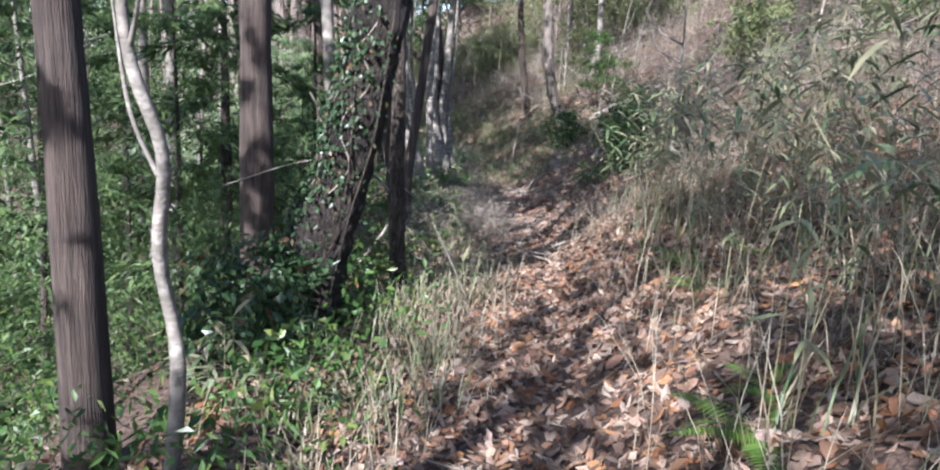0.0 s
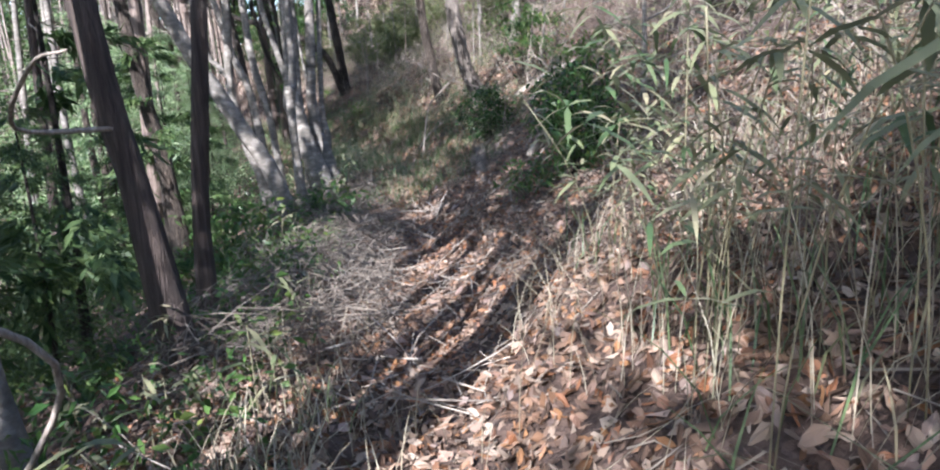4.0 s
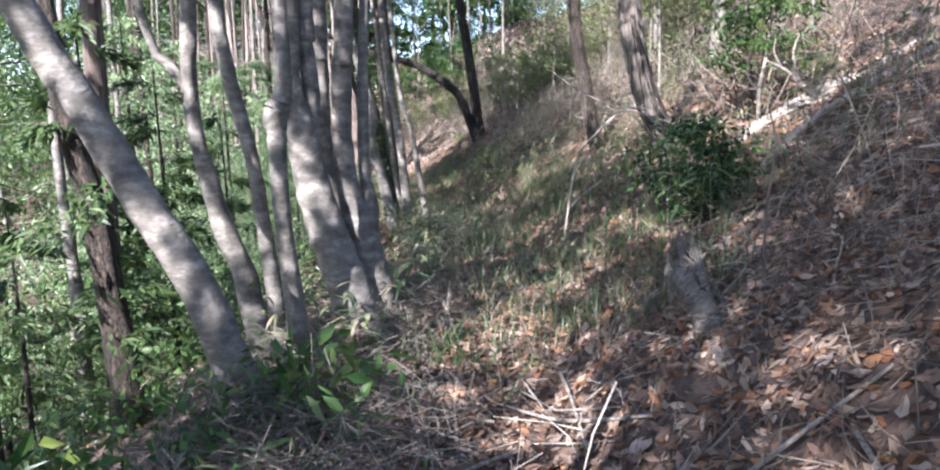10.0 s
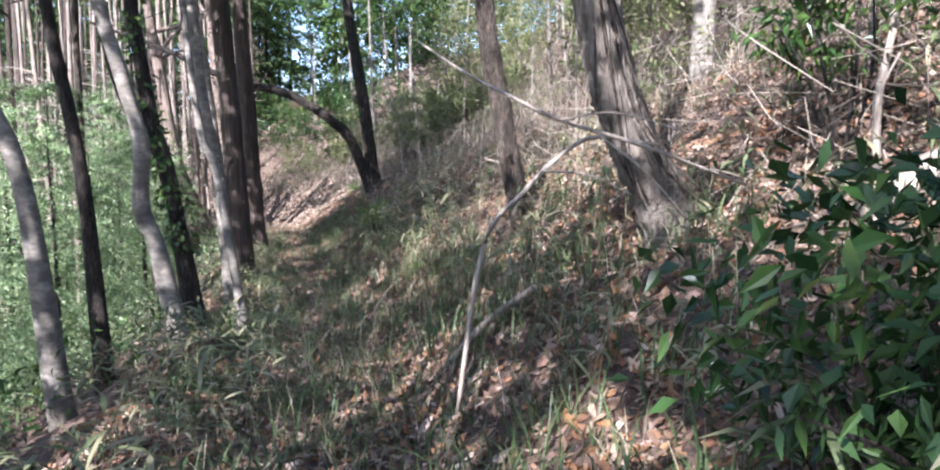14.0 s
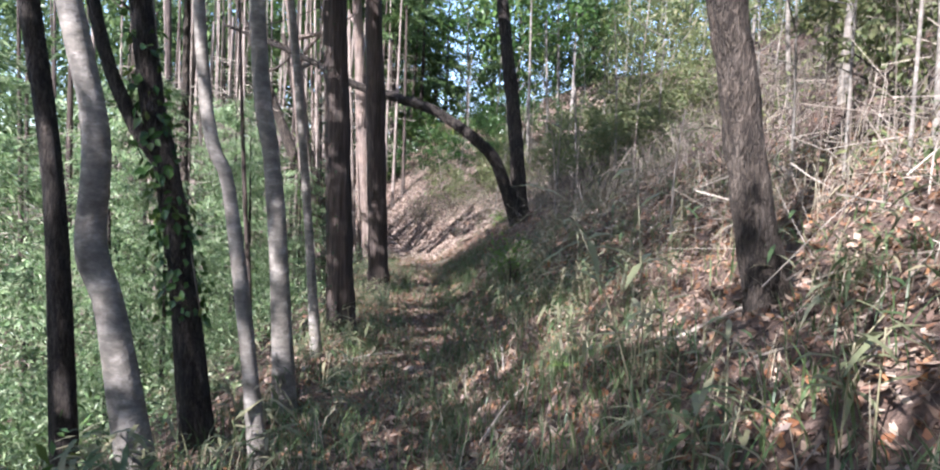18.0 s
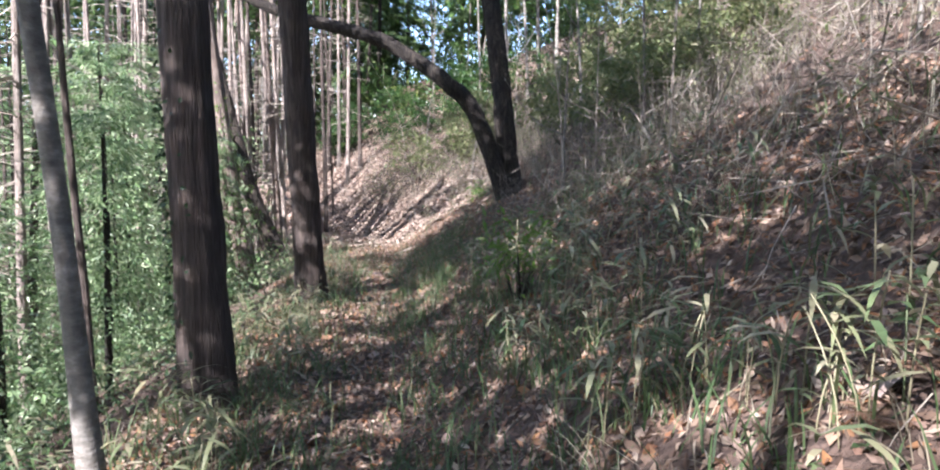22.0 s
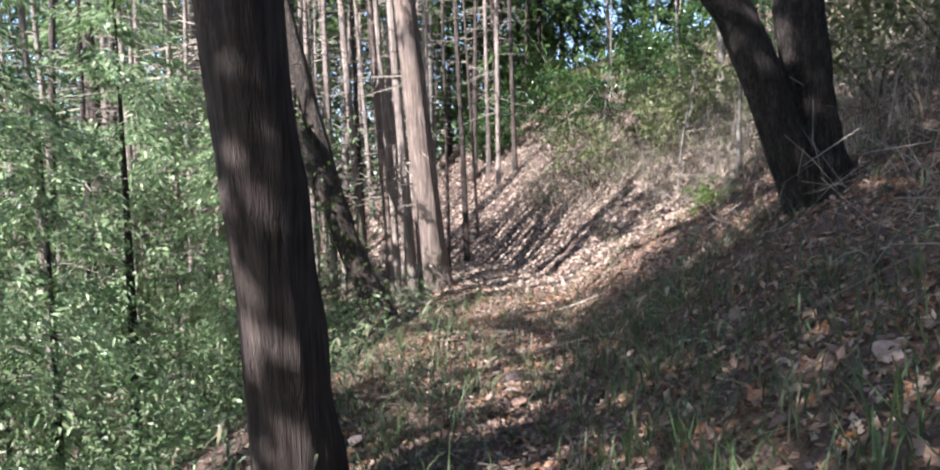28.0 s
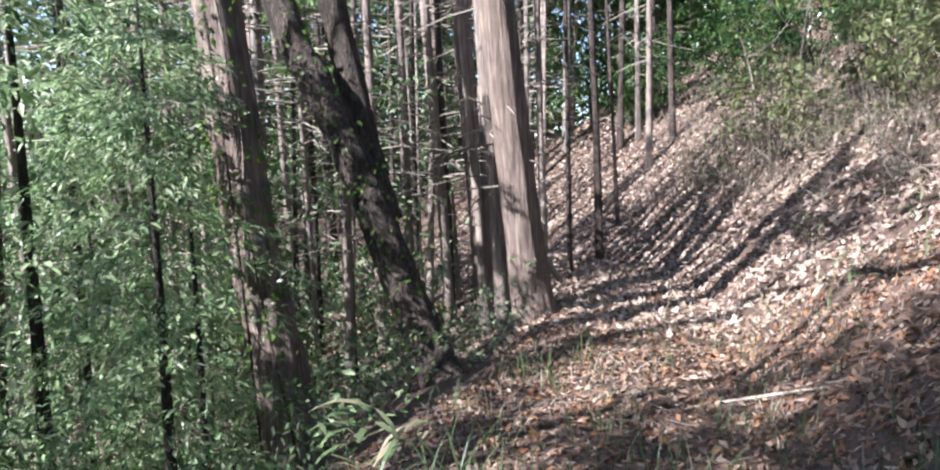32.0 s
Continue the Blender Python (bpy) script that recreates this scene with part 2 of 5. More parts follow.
def wobble(x, y, s):
    return (np.sin(x * 1.3 * s + 0.7) * np.cos(y * 1.1 * s + 1.9) + 0.6 * np.sin(x * 2.9 * s + y * 2.3 * s)
            + 0.4 * np.cos(y * 4.7 * s - x * 3.1 * s + 2.2) + 0.3 * np.sin(x * 7.3 * s + 1.1) * np.sin(y * 8.1 * s))


def trail_frame(x, y):
    """Distance from the trail (uphill side positive) and the trail's height and station there."""
    x, y = np.asarray(x, float), np.asarray(y, float)
    best, side, zz, ss = np.full(x.shape, 1e9), np.zeros(x.shape), np.zeros(x.shape), np.zeros(x.shape)
    run = 0.0
    for a, b in zip(TRAIL[:-1], TRAIL[1:]):
        ab = b[:2] - a[:2]
        length = np.hypot(*ab)
        u = np.clip(((x - a[0]) * ab[0] + (y - a[1]) * ab[1]) / length**2, 0, 1)
        dx, dy = x - a[0] - u * ab[0], y - a[1] - u * ab[1]
        dist = np.hypot(dx, dy)
        near = dist < best
        best = np.where(near, dist, best)
        side = np.where(near, np.sign(dx * ab[1] - dy * ab[0]), side)
        zz = np.where(near, a[2] + u * (b[2] - a[2]), zz)
        ss = np.where(near, run + u * length, ss)
        run += length
    return best * side, zz, ss


def height(x, y):
    d, z, s = trail_frame(x, y)
    far = np.clip((s - 70) / 8, 0, 1)
    up = np.maximum(d - 0.3, 0)
    bank = np.interp(s, [0, 31, 34, 38, 43, 47, 50, 54, 60, 64, 68], [0.75, 0.75, 0.58, 0.52, 0.52, 0.68, 0.85, 0.74, 0.66, 0.5, 0.65])
    steep = np.interp(s, [0, 30, 34, 38, 43, 47, 50, 60, 64, 66, 68, 72, 76, 80, 84, 88], [0.66, 0.66, 0.47, 0.5, 0.6, 0.6, 0.7, 0.7, 0.56, 0.66, 0.72, 0.66, 0.68, 0.68, 0.5, 0.1])
    crest = np.interp(s, [70, 78, 84], [14, 9, 4])
    rise = bank * np.minimum(up, 0.7) * (1 - far) + steep * far * np.minimum(up, 0.7) + steep * np.clip(up - 0.7, 0, crest) + 0.2 * steep * np.clip(up - 0.7 - crest, 0, 40)
    down = np.maximum(-d - 0.35, 0)
    fall = 0.06 * np.minimum(down, 1.1) + 0.55 * np.clip(down - 1.1, 0, 14) + 0.1 * np.clip(down - 15, 0, 30)
    fall = fall * (1 - 0.45 * far)
    rough = np.clip((np.abs(d) - 0.25) / 0.8, 0.15, 1)
    mound = 0.32 * np.exp(-((x - 1.65) ** 2 + (y - 35.1) ** 2) / 0.6)
    return z + rise - fall + mound + rough * (0.05 * wobble(x, y, 1.0) + 0.02 * wobble(y, x, 3.1)) + 0.012 * wobble(x, y, 6.0)


def hz(x, y):
    return float(height(np.array([x]), np.array([y]))[0])


# ---- mesh helpers ----
def raw_mesh(name, verts, faces, mats, smooth=False, mat_index=None):
    """verts: (n, 3); faces: (m, 3) or (m, 4) indices."""
    verts, faces = np.asarray(verts, np.float32), np.asarray(faces, np.int32)
    me = bpy.data.meshes.new(name)
    k = faces.shape[1]
    me.vertices.add(len(verts))
    me.vertices.foreach_set("co", verts.ravel())
    me.loops.add(faces.size)
    me.loops.foreach_set("vertex_index", faces.ravel())
    me.polygons.add(len(faces))
    me.polygons.foreach_set("loop_start", np.arange(0, faces.size, k, dtype=np.int32))
    me.polygons.foreach_set("use_smooth", np.full(len(faces), smooth))
    for m in mats if isinstance(mats, (list, tuple)) else [mats]:
        me.materials.append(m)
    if mat_index is not None:
        me.polygons.foreach_set("material_index", np.asarray(mat_index, np.int32))
    me.update(calc_edges=True)
    return me


def part(name, mesh, parent, label=""):
    ob = new(name, mesh)
    ob.parent = parent
    return tagged(ob, label=label)


def thing(name, at, label, category, group="", kind=""):
    ob = new(name)
    ob.empty_display_size = 0.1
    ob.location = at
    return tagged(ob, label, category, group, kind)


def smooth_line(points, steps):
    """Catmull-Rom through points of any number of columns."""
    p = np.asarray(points, float)
    p = np.vstack([2 * p[0] - p[1], p, 2 * p[-1] - p[-2]])
    out = []
    for n in range(1, len(p) - 2):
        a, b, c, d = p[n - 1 : n + 3]
        for u in np.linspace(0, 1, steps, endpoint=False):
            out.append(0.5 * (2 * b + (c - a) * u + (2 * a - 5 * b + 4 * c - d) * u**2 + (3 * b - a - 3 * c + d) * u**3))
    out.append(p[-2])
    return np.array(out)


def tube(points, sides=10, steps=5, lumps=0.06, flare=0.0, seed=0, ridge=0.0):
    """A limb along points of (x, y, z, radius), with an uneven outline. Returns verts and quads."""
    r0 = np.random.default_rng(seed)
    line = smooth_line(points, steps)
    c, rad = line[:, :3], np.maximum(line[:, 3], 0.003)
    t = np.gradient(c, axis=0)
    t /= np.linalg.norm(t, axis=1)[:, None] + 1e-9
    ref = np.where(np.abs(t[:, 2:3]) > 0.9, [[1.0, 0, 0]], [[0, 0, 1.0]])
    u = np.cross(t, ref)
    u /= np.linalg.norm(u, axis=1)[:, None]
    v = np.cross(t, u)
    ang = np.linspace(0, 2 * np.pi, sides, endpoint=False)
    ph = r0.uniform(0, 6.28, 4)
    k = np.arange(len(c))[:, None]
    wave = 1 + lumps * (np.sin(ang * 3 + k * 0.5 + ph[0]) + 0.7 * np.sin(ang * 5 - k * 0.8 + ph[1]) + 0.8 * np.sin(k * 0.9 + ph[2]))
    if ridge:
        for q in range(5):
            wave = wave + ridge * np.sin(ang * (9 + 5 * q) + ph[q % 4] * (q + 1) + 1.3 * np.sin(k * (0.21 + 0.13 * q) + q))
    if flare:
        base = np.exp(-np.arange(len(c)) / 2.2)[:, None]
        wave = wave * (1 + flare * base * (1 + 0.45 * np.sin(ang * 4 + ph[3])))
    ring = c[:, None] + rad[:, None, None] * wave[:, :, None] * (np.cos(ang)[None, :, None] * u[:, None] + np.sin(ang)[None, :, None] * v[:, None])
    n = len(c)
    verts = np.vstack([ring.reshape(-1, 3), c[-1:] + t[-1:] * rad[-1] * 0.3, c[:1] - t[:1] * rad[0] * 0.3])
    i, j = np.meshgrid(np.arange(n - 1), np.arange(sides), indexing="ij")
    a, b = i * sides + j, i * sides + (j + 1) % sides
    faces = np.stack([a, b, b + sides, a + sides], -1).reshape(-1, 4)
    top = (n - 1) * sides
    cap = np.array([[top + q, top + q + 1, top + (q + 2) % sides, len(verts) - 2] for q in range(0, sides - 1, 2)]
                   + [[(q + 2) % sides, q + 1, q, len(verts) - 1] for q in range(0, sides - 1, 2)]).astype(int)
    return verts, np.vstack([faces, cap])


def joined(pieces):
    vs, fs, n = [], [], 0
    for v, f in pieces:
        vs.append(v)
        fs.append(np.asarray(f) + n)
        n += len(v)
    return np.vstack(vs), np.vstack(fs)


def unit(v):
    return v / (np.linalg.norm(v, axis=-1, keepdims=True) + 1e-9)


def blades(at, way, side, length, width, droop=0.0, curl=0.12):
    """Leaf blades with a folded midrib: six corners and two quads each."""
    n = len(at)
    length, width = np.broadcast_to(length, n)[:, None], np.broadcast_to(width, n)[:, None]
    way, side = unit(way), unit(side)
    up = unit(np.cross(way, side))
    mid = at + way * length * 0.45 + up * width * curl
    tip = at + way * length - np.array([[0, 0, 1.0]]) * length * droop
    v = np.stack([at, mid + side * width / 2 - up * width * curl * 2, tip, mid - side * width / 2 - up * width * curl * 2], 1)
    f = np.arange(4 * n).reshape(n, 4)
    return v.reshape(-1, 3), f


def rand_dirs(r0, n, up=0.0):
    d = r0.normal(size=(n, 3))
    d[:, 2] += up
    return unit(d)


def leaf_cloud(r0, n, size, clumps, length, width, spread=0.35, hollow=0.35, droop=0.15):
    """A crown: leaves gathered in clumps at random places of an ellipsoid."""
    c = unit(r0.normal(size=(clumps, 3))) * (r0.uniform(hollow**3, 1, clumps) ** (1 / 3))[:, None] * size
    pick = r0.integers(0, clumps, n)
    at = c[pick] + r0.normal(size=(n, 3)) * spread * np.array([1, 1, 0.55])
    way = rand_dirs(r0, n) + unit(at) * 0.4 - np.array([0, 0, 0.2])
    return blades(at, way, rand_dirs(r0, n), length * r0.uniform(0.6, 1.3, n), width * r0.uniform(0.7, 1.3, n), droop)


def cypress_cloud(r0, tall, reach, n, low=0.0, length=0.16, width=0.045):
    """Flat drooping sprays on branches round a straight stem."""
    b = max(12, n // 90)
    z = r0.uniform(low, tall, b)
    ang = r0.uniform(0, 6.28, b)
    far = reach * (1 - (z - low) / (tall - low + 0.4)) ** 0.7 * r0.uniform(0.6, 1.15, b) + 0.15
    pick = r0.integers(0, b, n)
    u = r0.uniform(0.12, 1, n) ** 0.7
    out = np.stack([np.cos(ang), np.sin(ang), np.zeros(b)], 1)
    at = out[pick] * (far[pick] * u)[:, None]
    at[:, 2] = z[pick] + 0.1 * u - 0.35 * far[pick] * u**2
    across = np.stack([-np.sin(ang), np.cos(ang), np.zeros(b)], 1)[pick]
    at += across * (r0.normal(size=n) * 0.13 * far[pick] * (1.2 - u))[:, None]
    at += r0.normal(size=(n, 3)) * 0.03
    way = out[pick] + across * r0.normal(size=(n, 1)) * 0.8 + np.array([0, 0, -0.3]) + r0.normal(size=(n, 3)) * 0.5
    return blades(at, way, across + r0.normal(size=(n, 3)) * 0.4, length * r0.uniform(0.6, 1.4, n), width * r0.uniform(0.7, 1.4, n), 0.2)


# ---- ground: one sheet, fine along the trail ----
def ground():
    xs = np.concatenate([np.linspace(-260, -40, 12), np.linspace(-38, -9, 30), np.arange(-8, -2.5, 0.16), np.arange(-2.5, 5.0, 0.09),
                         np.arange(5.0, 12, 0.25), np.linspace(12.5, 40, 28), np.linspace(45, 260, 12)])
    ys = np.concatenate([np.linspace(-260, -20, 12), np.linspace(-18, -2, 17), np.arange(-1.5, 39.95, 0.11), np.arange(40, 54, 0.15), np.arange(54, 60, 0.3),
                         np.linspace(61, 90, 20), np.linspace(95, 320, 14)])
    X, Y = np.meshgrid(xs, ys)
    Z = height(X, Y)
    v = np.stack([X, Y, Z], -1).reshape(-1, 3)
    w = len(xs)
    i, j = np.meshgrid(np.arange(len(ys) - 1), np.arange(w - 1), indexing="ij")
    a = (i * w + j).ravel()
    f = np.stack([a, a + 1, a + w + 1, a + w], 1)
    return tagged(new("ground", raw_mesh("ground", v, f, M_GROUND, True)), "brown leaf-littered forest hillside crossed by a narrow trail", "ground", kind="structure")


ground()


# ---- trees ----
BROAD_CROWNS = [raw_mesh("crown", *leaf_cloud(np.random.default_rng(40 + k), 2400, np.array([2.7, 2.7, 2.0]), 40, 0.185, 0.095, 0.30), M_BROAD) for k in range(3)]
# Coarse crowns mostly above view; leaf density sets how much sun they block.
HIGH_CROWNS = [raw_mesh("crown", *leaf_cloud(np.random.default_rng(45 + k), 950, np.array([2.6, 2.6, 1.8]), 60, 0.35, 0.22, 0.28), M_BROAD) for k in range(3)]
OPEN_CROWNS = [raw_mesh("crown", *leaf_cloud(np.random.default_rng(145 + k), 640, np.array([2.7, 2.7, 1.9]), 44, 0.29, 0.18, 0.36), M_BROAD) for k in range(3)]
CEDAR_CROWNS = [raw_mesh("crown", *cypress_cloud(np.random.default_rng(50 + k), 7.0, 2.3, 950, 0.0, 0.50, 0.125), M_CYP) for k in range(3)]
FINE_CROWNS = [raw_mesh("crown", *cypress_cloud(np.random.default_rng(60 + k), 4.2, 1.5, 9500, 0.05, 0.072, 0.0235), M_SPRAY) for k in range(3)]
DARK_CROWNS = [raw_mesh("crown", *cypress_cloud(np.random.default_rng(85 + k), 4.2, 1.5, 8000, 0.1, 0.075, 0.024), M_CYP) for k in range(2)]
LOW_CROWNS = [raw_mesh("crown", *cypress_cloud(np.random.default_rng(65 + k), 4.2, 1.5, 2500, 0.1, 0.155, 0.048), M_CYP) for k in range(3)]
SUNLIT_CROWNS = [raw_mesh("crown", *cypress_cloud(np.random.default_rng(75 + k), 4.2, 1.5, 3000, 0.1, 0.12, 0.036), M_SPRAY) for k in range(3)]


def tree(stems, mat, label, crown="broad", seed=0, flare=0.35, limbs=3, crown_at=None, crown_scale=1.0, name="tree", sides=12, group="", ridge=0.014, shade_crown=(), crown_stems=9):
    """A tree from the centre lines of its stems: (x, y, z, radius) from the ground up."""
    r0 = np.random.default_rng(900 + seed)
    bx, by = stems[0][0][0], stems[0][0][1]
    base = np.array([bx, by, hz(bx, by)])
    top = thing(name, base, label, "tree", group)
    for n, line in enumerate(stems):
        p = np.array(line, float)
        if n == 0 or abs(p[0, 2] - hz(p[0, 0], p[0, 1])) < 0.7:
            p[0, 2] = hz(p[0, 0], p[0, 1]) - 0.12
        p[:, :3] -= base
        bole = part("trunk", raw_mesh("trunk", *tube(p, sides, 6 if sides < 30 else 16, 0.045 if sides < 30 else 0.025, flare if n == 0 else flare * 0.4, seed * 7 + n, ridge if sides >= 30 else 0), mat, True), top)
        # side limbs in the upper part
        for k in range(limbs if n == 0 else 1):
            i = len(p) - 2
            q = p[i] + (p[i + 1] - p[i]) * r0.uniform(0.45, 0.95)
            ang, length = r0.uniform(0, 6.28), r0.uniform(1.2, 2.4)
            d = np.array([math.cos(ang), math.sin(ang), r0.uniform(0.1, 0.7)])
            mid = q[:3] + d * length * 0.5 + r0.normal(size=3) * 0.12
            end = q[:3] + d * length + np.array([0, 0, 0.2])
            part("limb", raw_mesh("limb", *tube([(*q[:3], q[3] * 0.5), (*mid, q[3] * 0.33), (*end, 0.012)], 8, 4, 0.05, 0, seed + k), mat, True), bole)
        if crown and n < crown_stems:
            at = p[-1, :3] if crown_at is None else np.array(crown_at) - base
            pool = {"broad": OPEN_CROWNS, "dense": HIGH_CROWNS, "near": BROAD_CROWNS, "cedar": CEDAR_CROWNS}[crown]
            c = part("crown", pool[(seed + n) % 3], top)
            c.matrix_basis = pose(*(at - (0, 0, 5.0 if crown == "cedar" else 0)), 0, 0, r0.uniform(0, 360)) @ Matrix.Scale(crown_scale * r0.uniform(0.85, 1.15), 4)
    # Extra crowns out of view, hung up-sun to shade chosen patches of ground.
    for k, (*q, wide) in enumerate(shade_crown):
        p = np.array(stems[0][-1][:3]) - base
        e = np.array(q) - base + (-1.2, 0.5, 0)
        part("limb", raw_mesh("limb", *tube([(*(p * 0.8), 0.06), (*((p * 0.9 + e) / 2), 0.04), (*e, 0.015)], 8, 4, 0.05, 0, seed + k), mat, True), top)
        c = part("crown", HIGH_CROWNS[(seed + k) % 3], top)
        c.matrix_basis = pose(*e, 0, 0, 40 + 50 * k) @ Matrix.Scale(wide, 4)
    return top


def dead_twigs(top, p0, p1, count, seed, mat, reach=1.0):
    """Short dead side branches on a plantation trunk."""
    r0 = np.random.default_rng(seed)
    pieces = []
    for k in range(count):
        u = r0.uniform(0.2, 1)
        q = np.array(p0) + (np.array(p1) - np.array(p0)) * u
        ang, length = r0.uniform(0, 6.28), r0.uniform(0.3, 1.3) * reach
        d = np.array([math.cos(ang), math.sin(ang), r0.uniform(-0.25, 0.2)])
        pieces.append(tube([(*q, 0.012), (*(q + d * length * 0.5 + r0.normal(size=3) * 0.05), 0.008), (*(q + d * length + (0, 0, -0.1)), 0.004)], 3, 1, 0, 0, k))
    tagged(part("dead_branch", raw_mesh("dead_branch", *joined(pieces), mat), top, "thin bare dead side branches"), kind="stuff")


IVY_OAK = [(-0.74, 5.1, -0.35, 0.28), (-0.6, 5.13, 0.3, 0.225), (-0.49, 5.15, 0.62, 0.2), (-0.41, 5.15, 0.96, 0.19), (-0.33, 5.15, 1.3, 0.186), (-0.28, 5.15, 1.6, 0.184), (-0.22, 5.16, 1.9, 0.18), (0.1, 5.3, 3.4, 0.15), (0.7, 5.5, 6.2, 0.08)]
tree([IVY_OAK], M_DARK, "leaning dark oak with furrowed bark, ivy climbing its trunk", seed=1, sides=56, ridge=0.02, crown_scale=0.7)
tree([[(-1.25, 6.35, 0, 0.135), (-1.28, 6.39, 1.2, 0.13), (-1.30, 6.4, 3, 0.12), (-1.3, 6.4, 9, 0.06)]], M_CEDAR, "straight reddish cedar trunk beside the trail", "cedar", 2)
tree([[(-1.62, 3.75, 0, 0.11), (-1.63, 3.7, 1.2, 0.105), (-1.68, 3.7, 3, 0.1), (-1.7, 3.7, 8, 0.05)]], M_CEDAR, "slim dark cedar trunk on the downhill side", None, 3, shade_crown=((-1.1, 2.6, 9.0, 0.75), (-0.4, 2.6, 6.5, 0.42)))
tree([[(-0.05, 8.78, 0, 0.10), (-0.2, 8.78, 0.7, 0.085), (-0.34, 8.78, 1.65, 0.08), (-0.8, 8.9, 6, 0.05)]], M_CEDAR, "reddish leaning trunk on the trail's edge", "broad", 4, crown_scale=0.72)
tree([[(0.0, 9.49, 0, 0.068), (0.03, 9.49, 0.4, 0.06), (0.16, 9.49, 1.59, 0.056), (0.3, 9.5, 3.2, 0.05), (0.6, 9.6, 8, 0.03)]], M_CEDAR, "thin upright reddish trunk", "broad", 5)
tree([
    [(0.86, 15.3, -0.6, 0.175), (0.70, 15.3, -0.2, 0.155), (0.58, 15.3, 0.15, 0.138), (0.49, 15.3, 0.5, 0.126), (0.43, 15.3, 0.86, 0.105), (0.37, 15.3, 1.24, 0.072), (0.40, 15.3, 1.8, 0.055), (0.45, 15.3, 4.8, 0.03)],
    [(0.45, 15.36, 0.72, 0.075), (0.49, 15.4, 1.15, 0.062), (0.46, 15.4, 1.51, 0.06), (0.47, 15.4, 1.83, 0.057), (0.3, 15.4, 4.6, 0.03)],
    [(0.95, 15.5, -0.62, 0.165), (0.86, 15.5, -0.22, 0.14), (0.79, 15.5, 0.12, 0.108), (0.71, 15.5, 0.45, 0.085), (0.68, 15.5, 0.8, 0.075), (0.70, 15.5, 1.3, 0.072), (0.73, 15.5, 1.75, 0.07), (0.85, 15.6, 5, 0.045)],
    [(0.84, 15.55, -0.1, 0.07), (0.86, 15.56, 0.25, 0.06), (0.82, 15.6, 0.6, 0.045), (0.84, 15.62, 1.4, 0.04), (1.0, 15.7, 4.0, 0.02)],
    [(0.62, 15.75, -0.55, 0.10), (0.52, 15.8, 0.3, 0.07), (0.47, 15.8, 0.85, 0.066), (0.47, 15.8, 1.38, 0.066), (0.48, 15.8, 1.8, 0.063), (0.5, 15.9, 5, 0.04)],
    [(0.48, 14.85, -0.55, 0.085), (0.43, 14.75, 0.06, 0.06), (0.42, 14.7, 0.5, 0.055), (0.42, 14.7, 0.84, 0.06), (0.42, 14.7, 1.0, 0.082), (0.47, 14.72, 1.16, 0.058), (0.48, 14.7, 1.75, 0.045), (0.45, 14.7, 4, 0.03)],
    [(0.22, 15.3, -0.65, 0.07), (0.10, 15.3, 0.37, 0.052), (0.04, 15.3, 0.8, 0.051), (-0.05, 15.3, 1.2, 0.052), (-0.11, 15.3, 1.58, 0.05), (-0.13, 15.3, 1.83, 0.048), (-0.3, 15.3, 4.5, 0.03)],
], M_GREY, "many-stemmed smooth grey tree with forked, knotted stems at the trail's edge", "broad", 6, limbs=1, sides=32, ridge=0.006, crown_scale=0.6, crown_stems=1)
tree([[(0.40, 14.05, -0.6, 0.12), (0.12, 14.0, 0.05, 0.105), (-0.12, 14.0, 0.48, 0.10), (-0.45, 14.0, 1.1, 0.095), (-0.75, 14.0, 1.65, 0.09), (-2.0, 13.8, 4.5, 0.05)]],
     M_GREY, "bright grey stem leaning far out over the downhill side", "broad", 30, limbs=1, sides=32, ridge=0.006, crown_scale=0.55)
tree([[(0.04, 15.6, -0.95, 0.11), (-0.10, 15.6, -0.5, 0.098), (-0.16, 15.6, -0.21, 0.09), (-0.29, 15.6, 0.17, 0.082), (-0.38, 15.6, 0.53, 0.07), (-0.45, 15.6, 0.89, 0.06), (-0.47, 15.6, 1.41, 0.058), (-0.43, 15.6, 1.91, 0.06), (-0.3, 15.6, 5, 0.03)],
      [(-0.46, 15.6, 1.18, 0.042), (-0.60, 15.6, 1.38, 0.037), (-0.72, 15.6, 1.52, 0.034), (-0.85, 15.6, 2.1, 0.03), (-1.1, 15.6, 4.0, 0.015)]],
     M_GREY, "sunlit grey stem forking over the downhill side", "broad", 31, limbs=1, sides=28, ridge=0.006, crown_scale=0.55, crown_stems=1)
tree([[(-1.55, 16.4, -1.7, 0.15), (-1.62, 16.4, -0.9, 0.125), (-1.72, 16.4, 0.2, 0.12), (-1.9, 16.4, 1.2, 0.10), (-2.3, 16.4, 5, 0.06)]], M_OAK, "mottled grey-brown trunk standing down the slope", None, 32, limbs=1, sides=24, crown_scale=0.6)
tree([[(-2.05, 17.2, -1.9, 0.12), (-2.05, 17.2, 0, 0.11), (-2.0, 17.2, 2, 0.10), (-2.0, 17.2, 8, 0.05)]], M_LITRED, "reddish straight trunk among dark foliage", None, 33, limbs=1, sides=20)
tree([[(-0.0, 5.9, -0.7, 0.085), (-0.05, 5.9, 0.04, 0.066), (-0.08, 5.9, 0.76, 0.06), (-0.09, 5.9, 1.29, 0.056), (-0.2, 5.9, 4.5, 0.03)]], M_OAK, "slim dark trunk at the trail's edge", None, 34, limbs=1, sides=20)
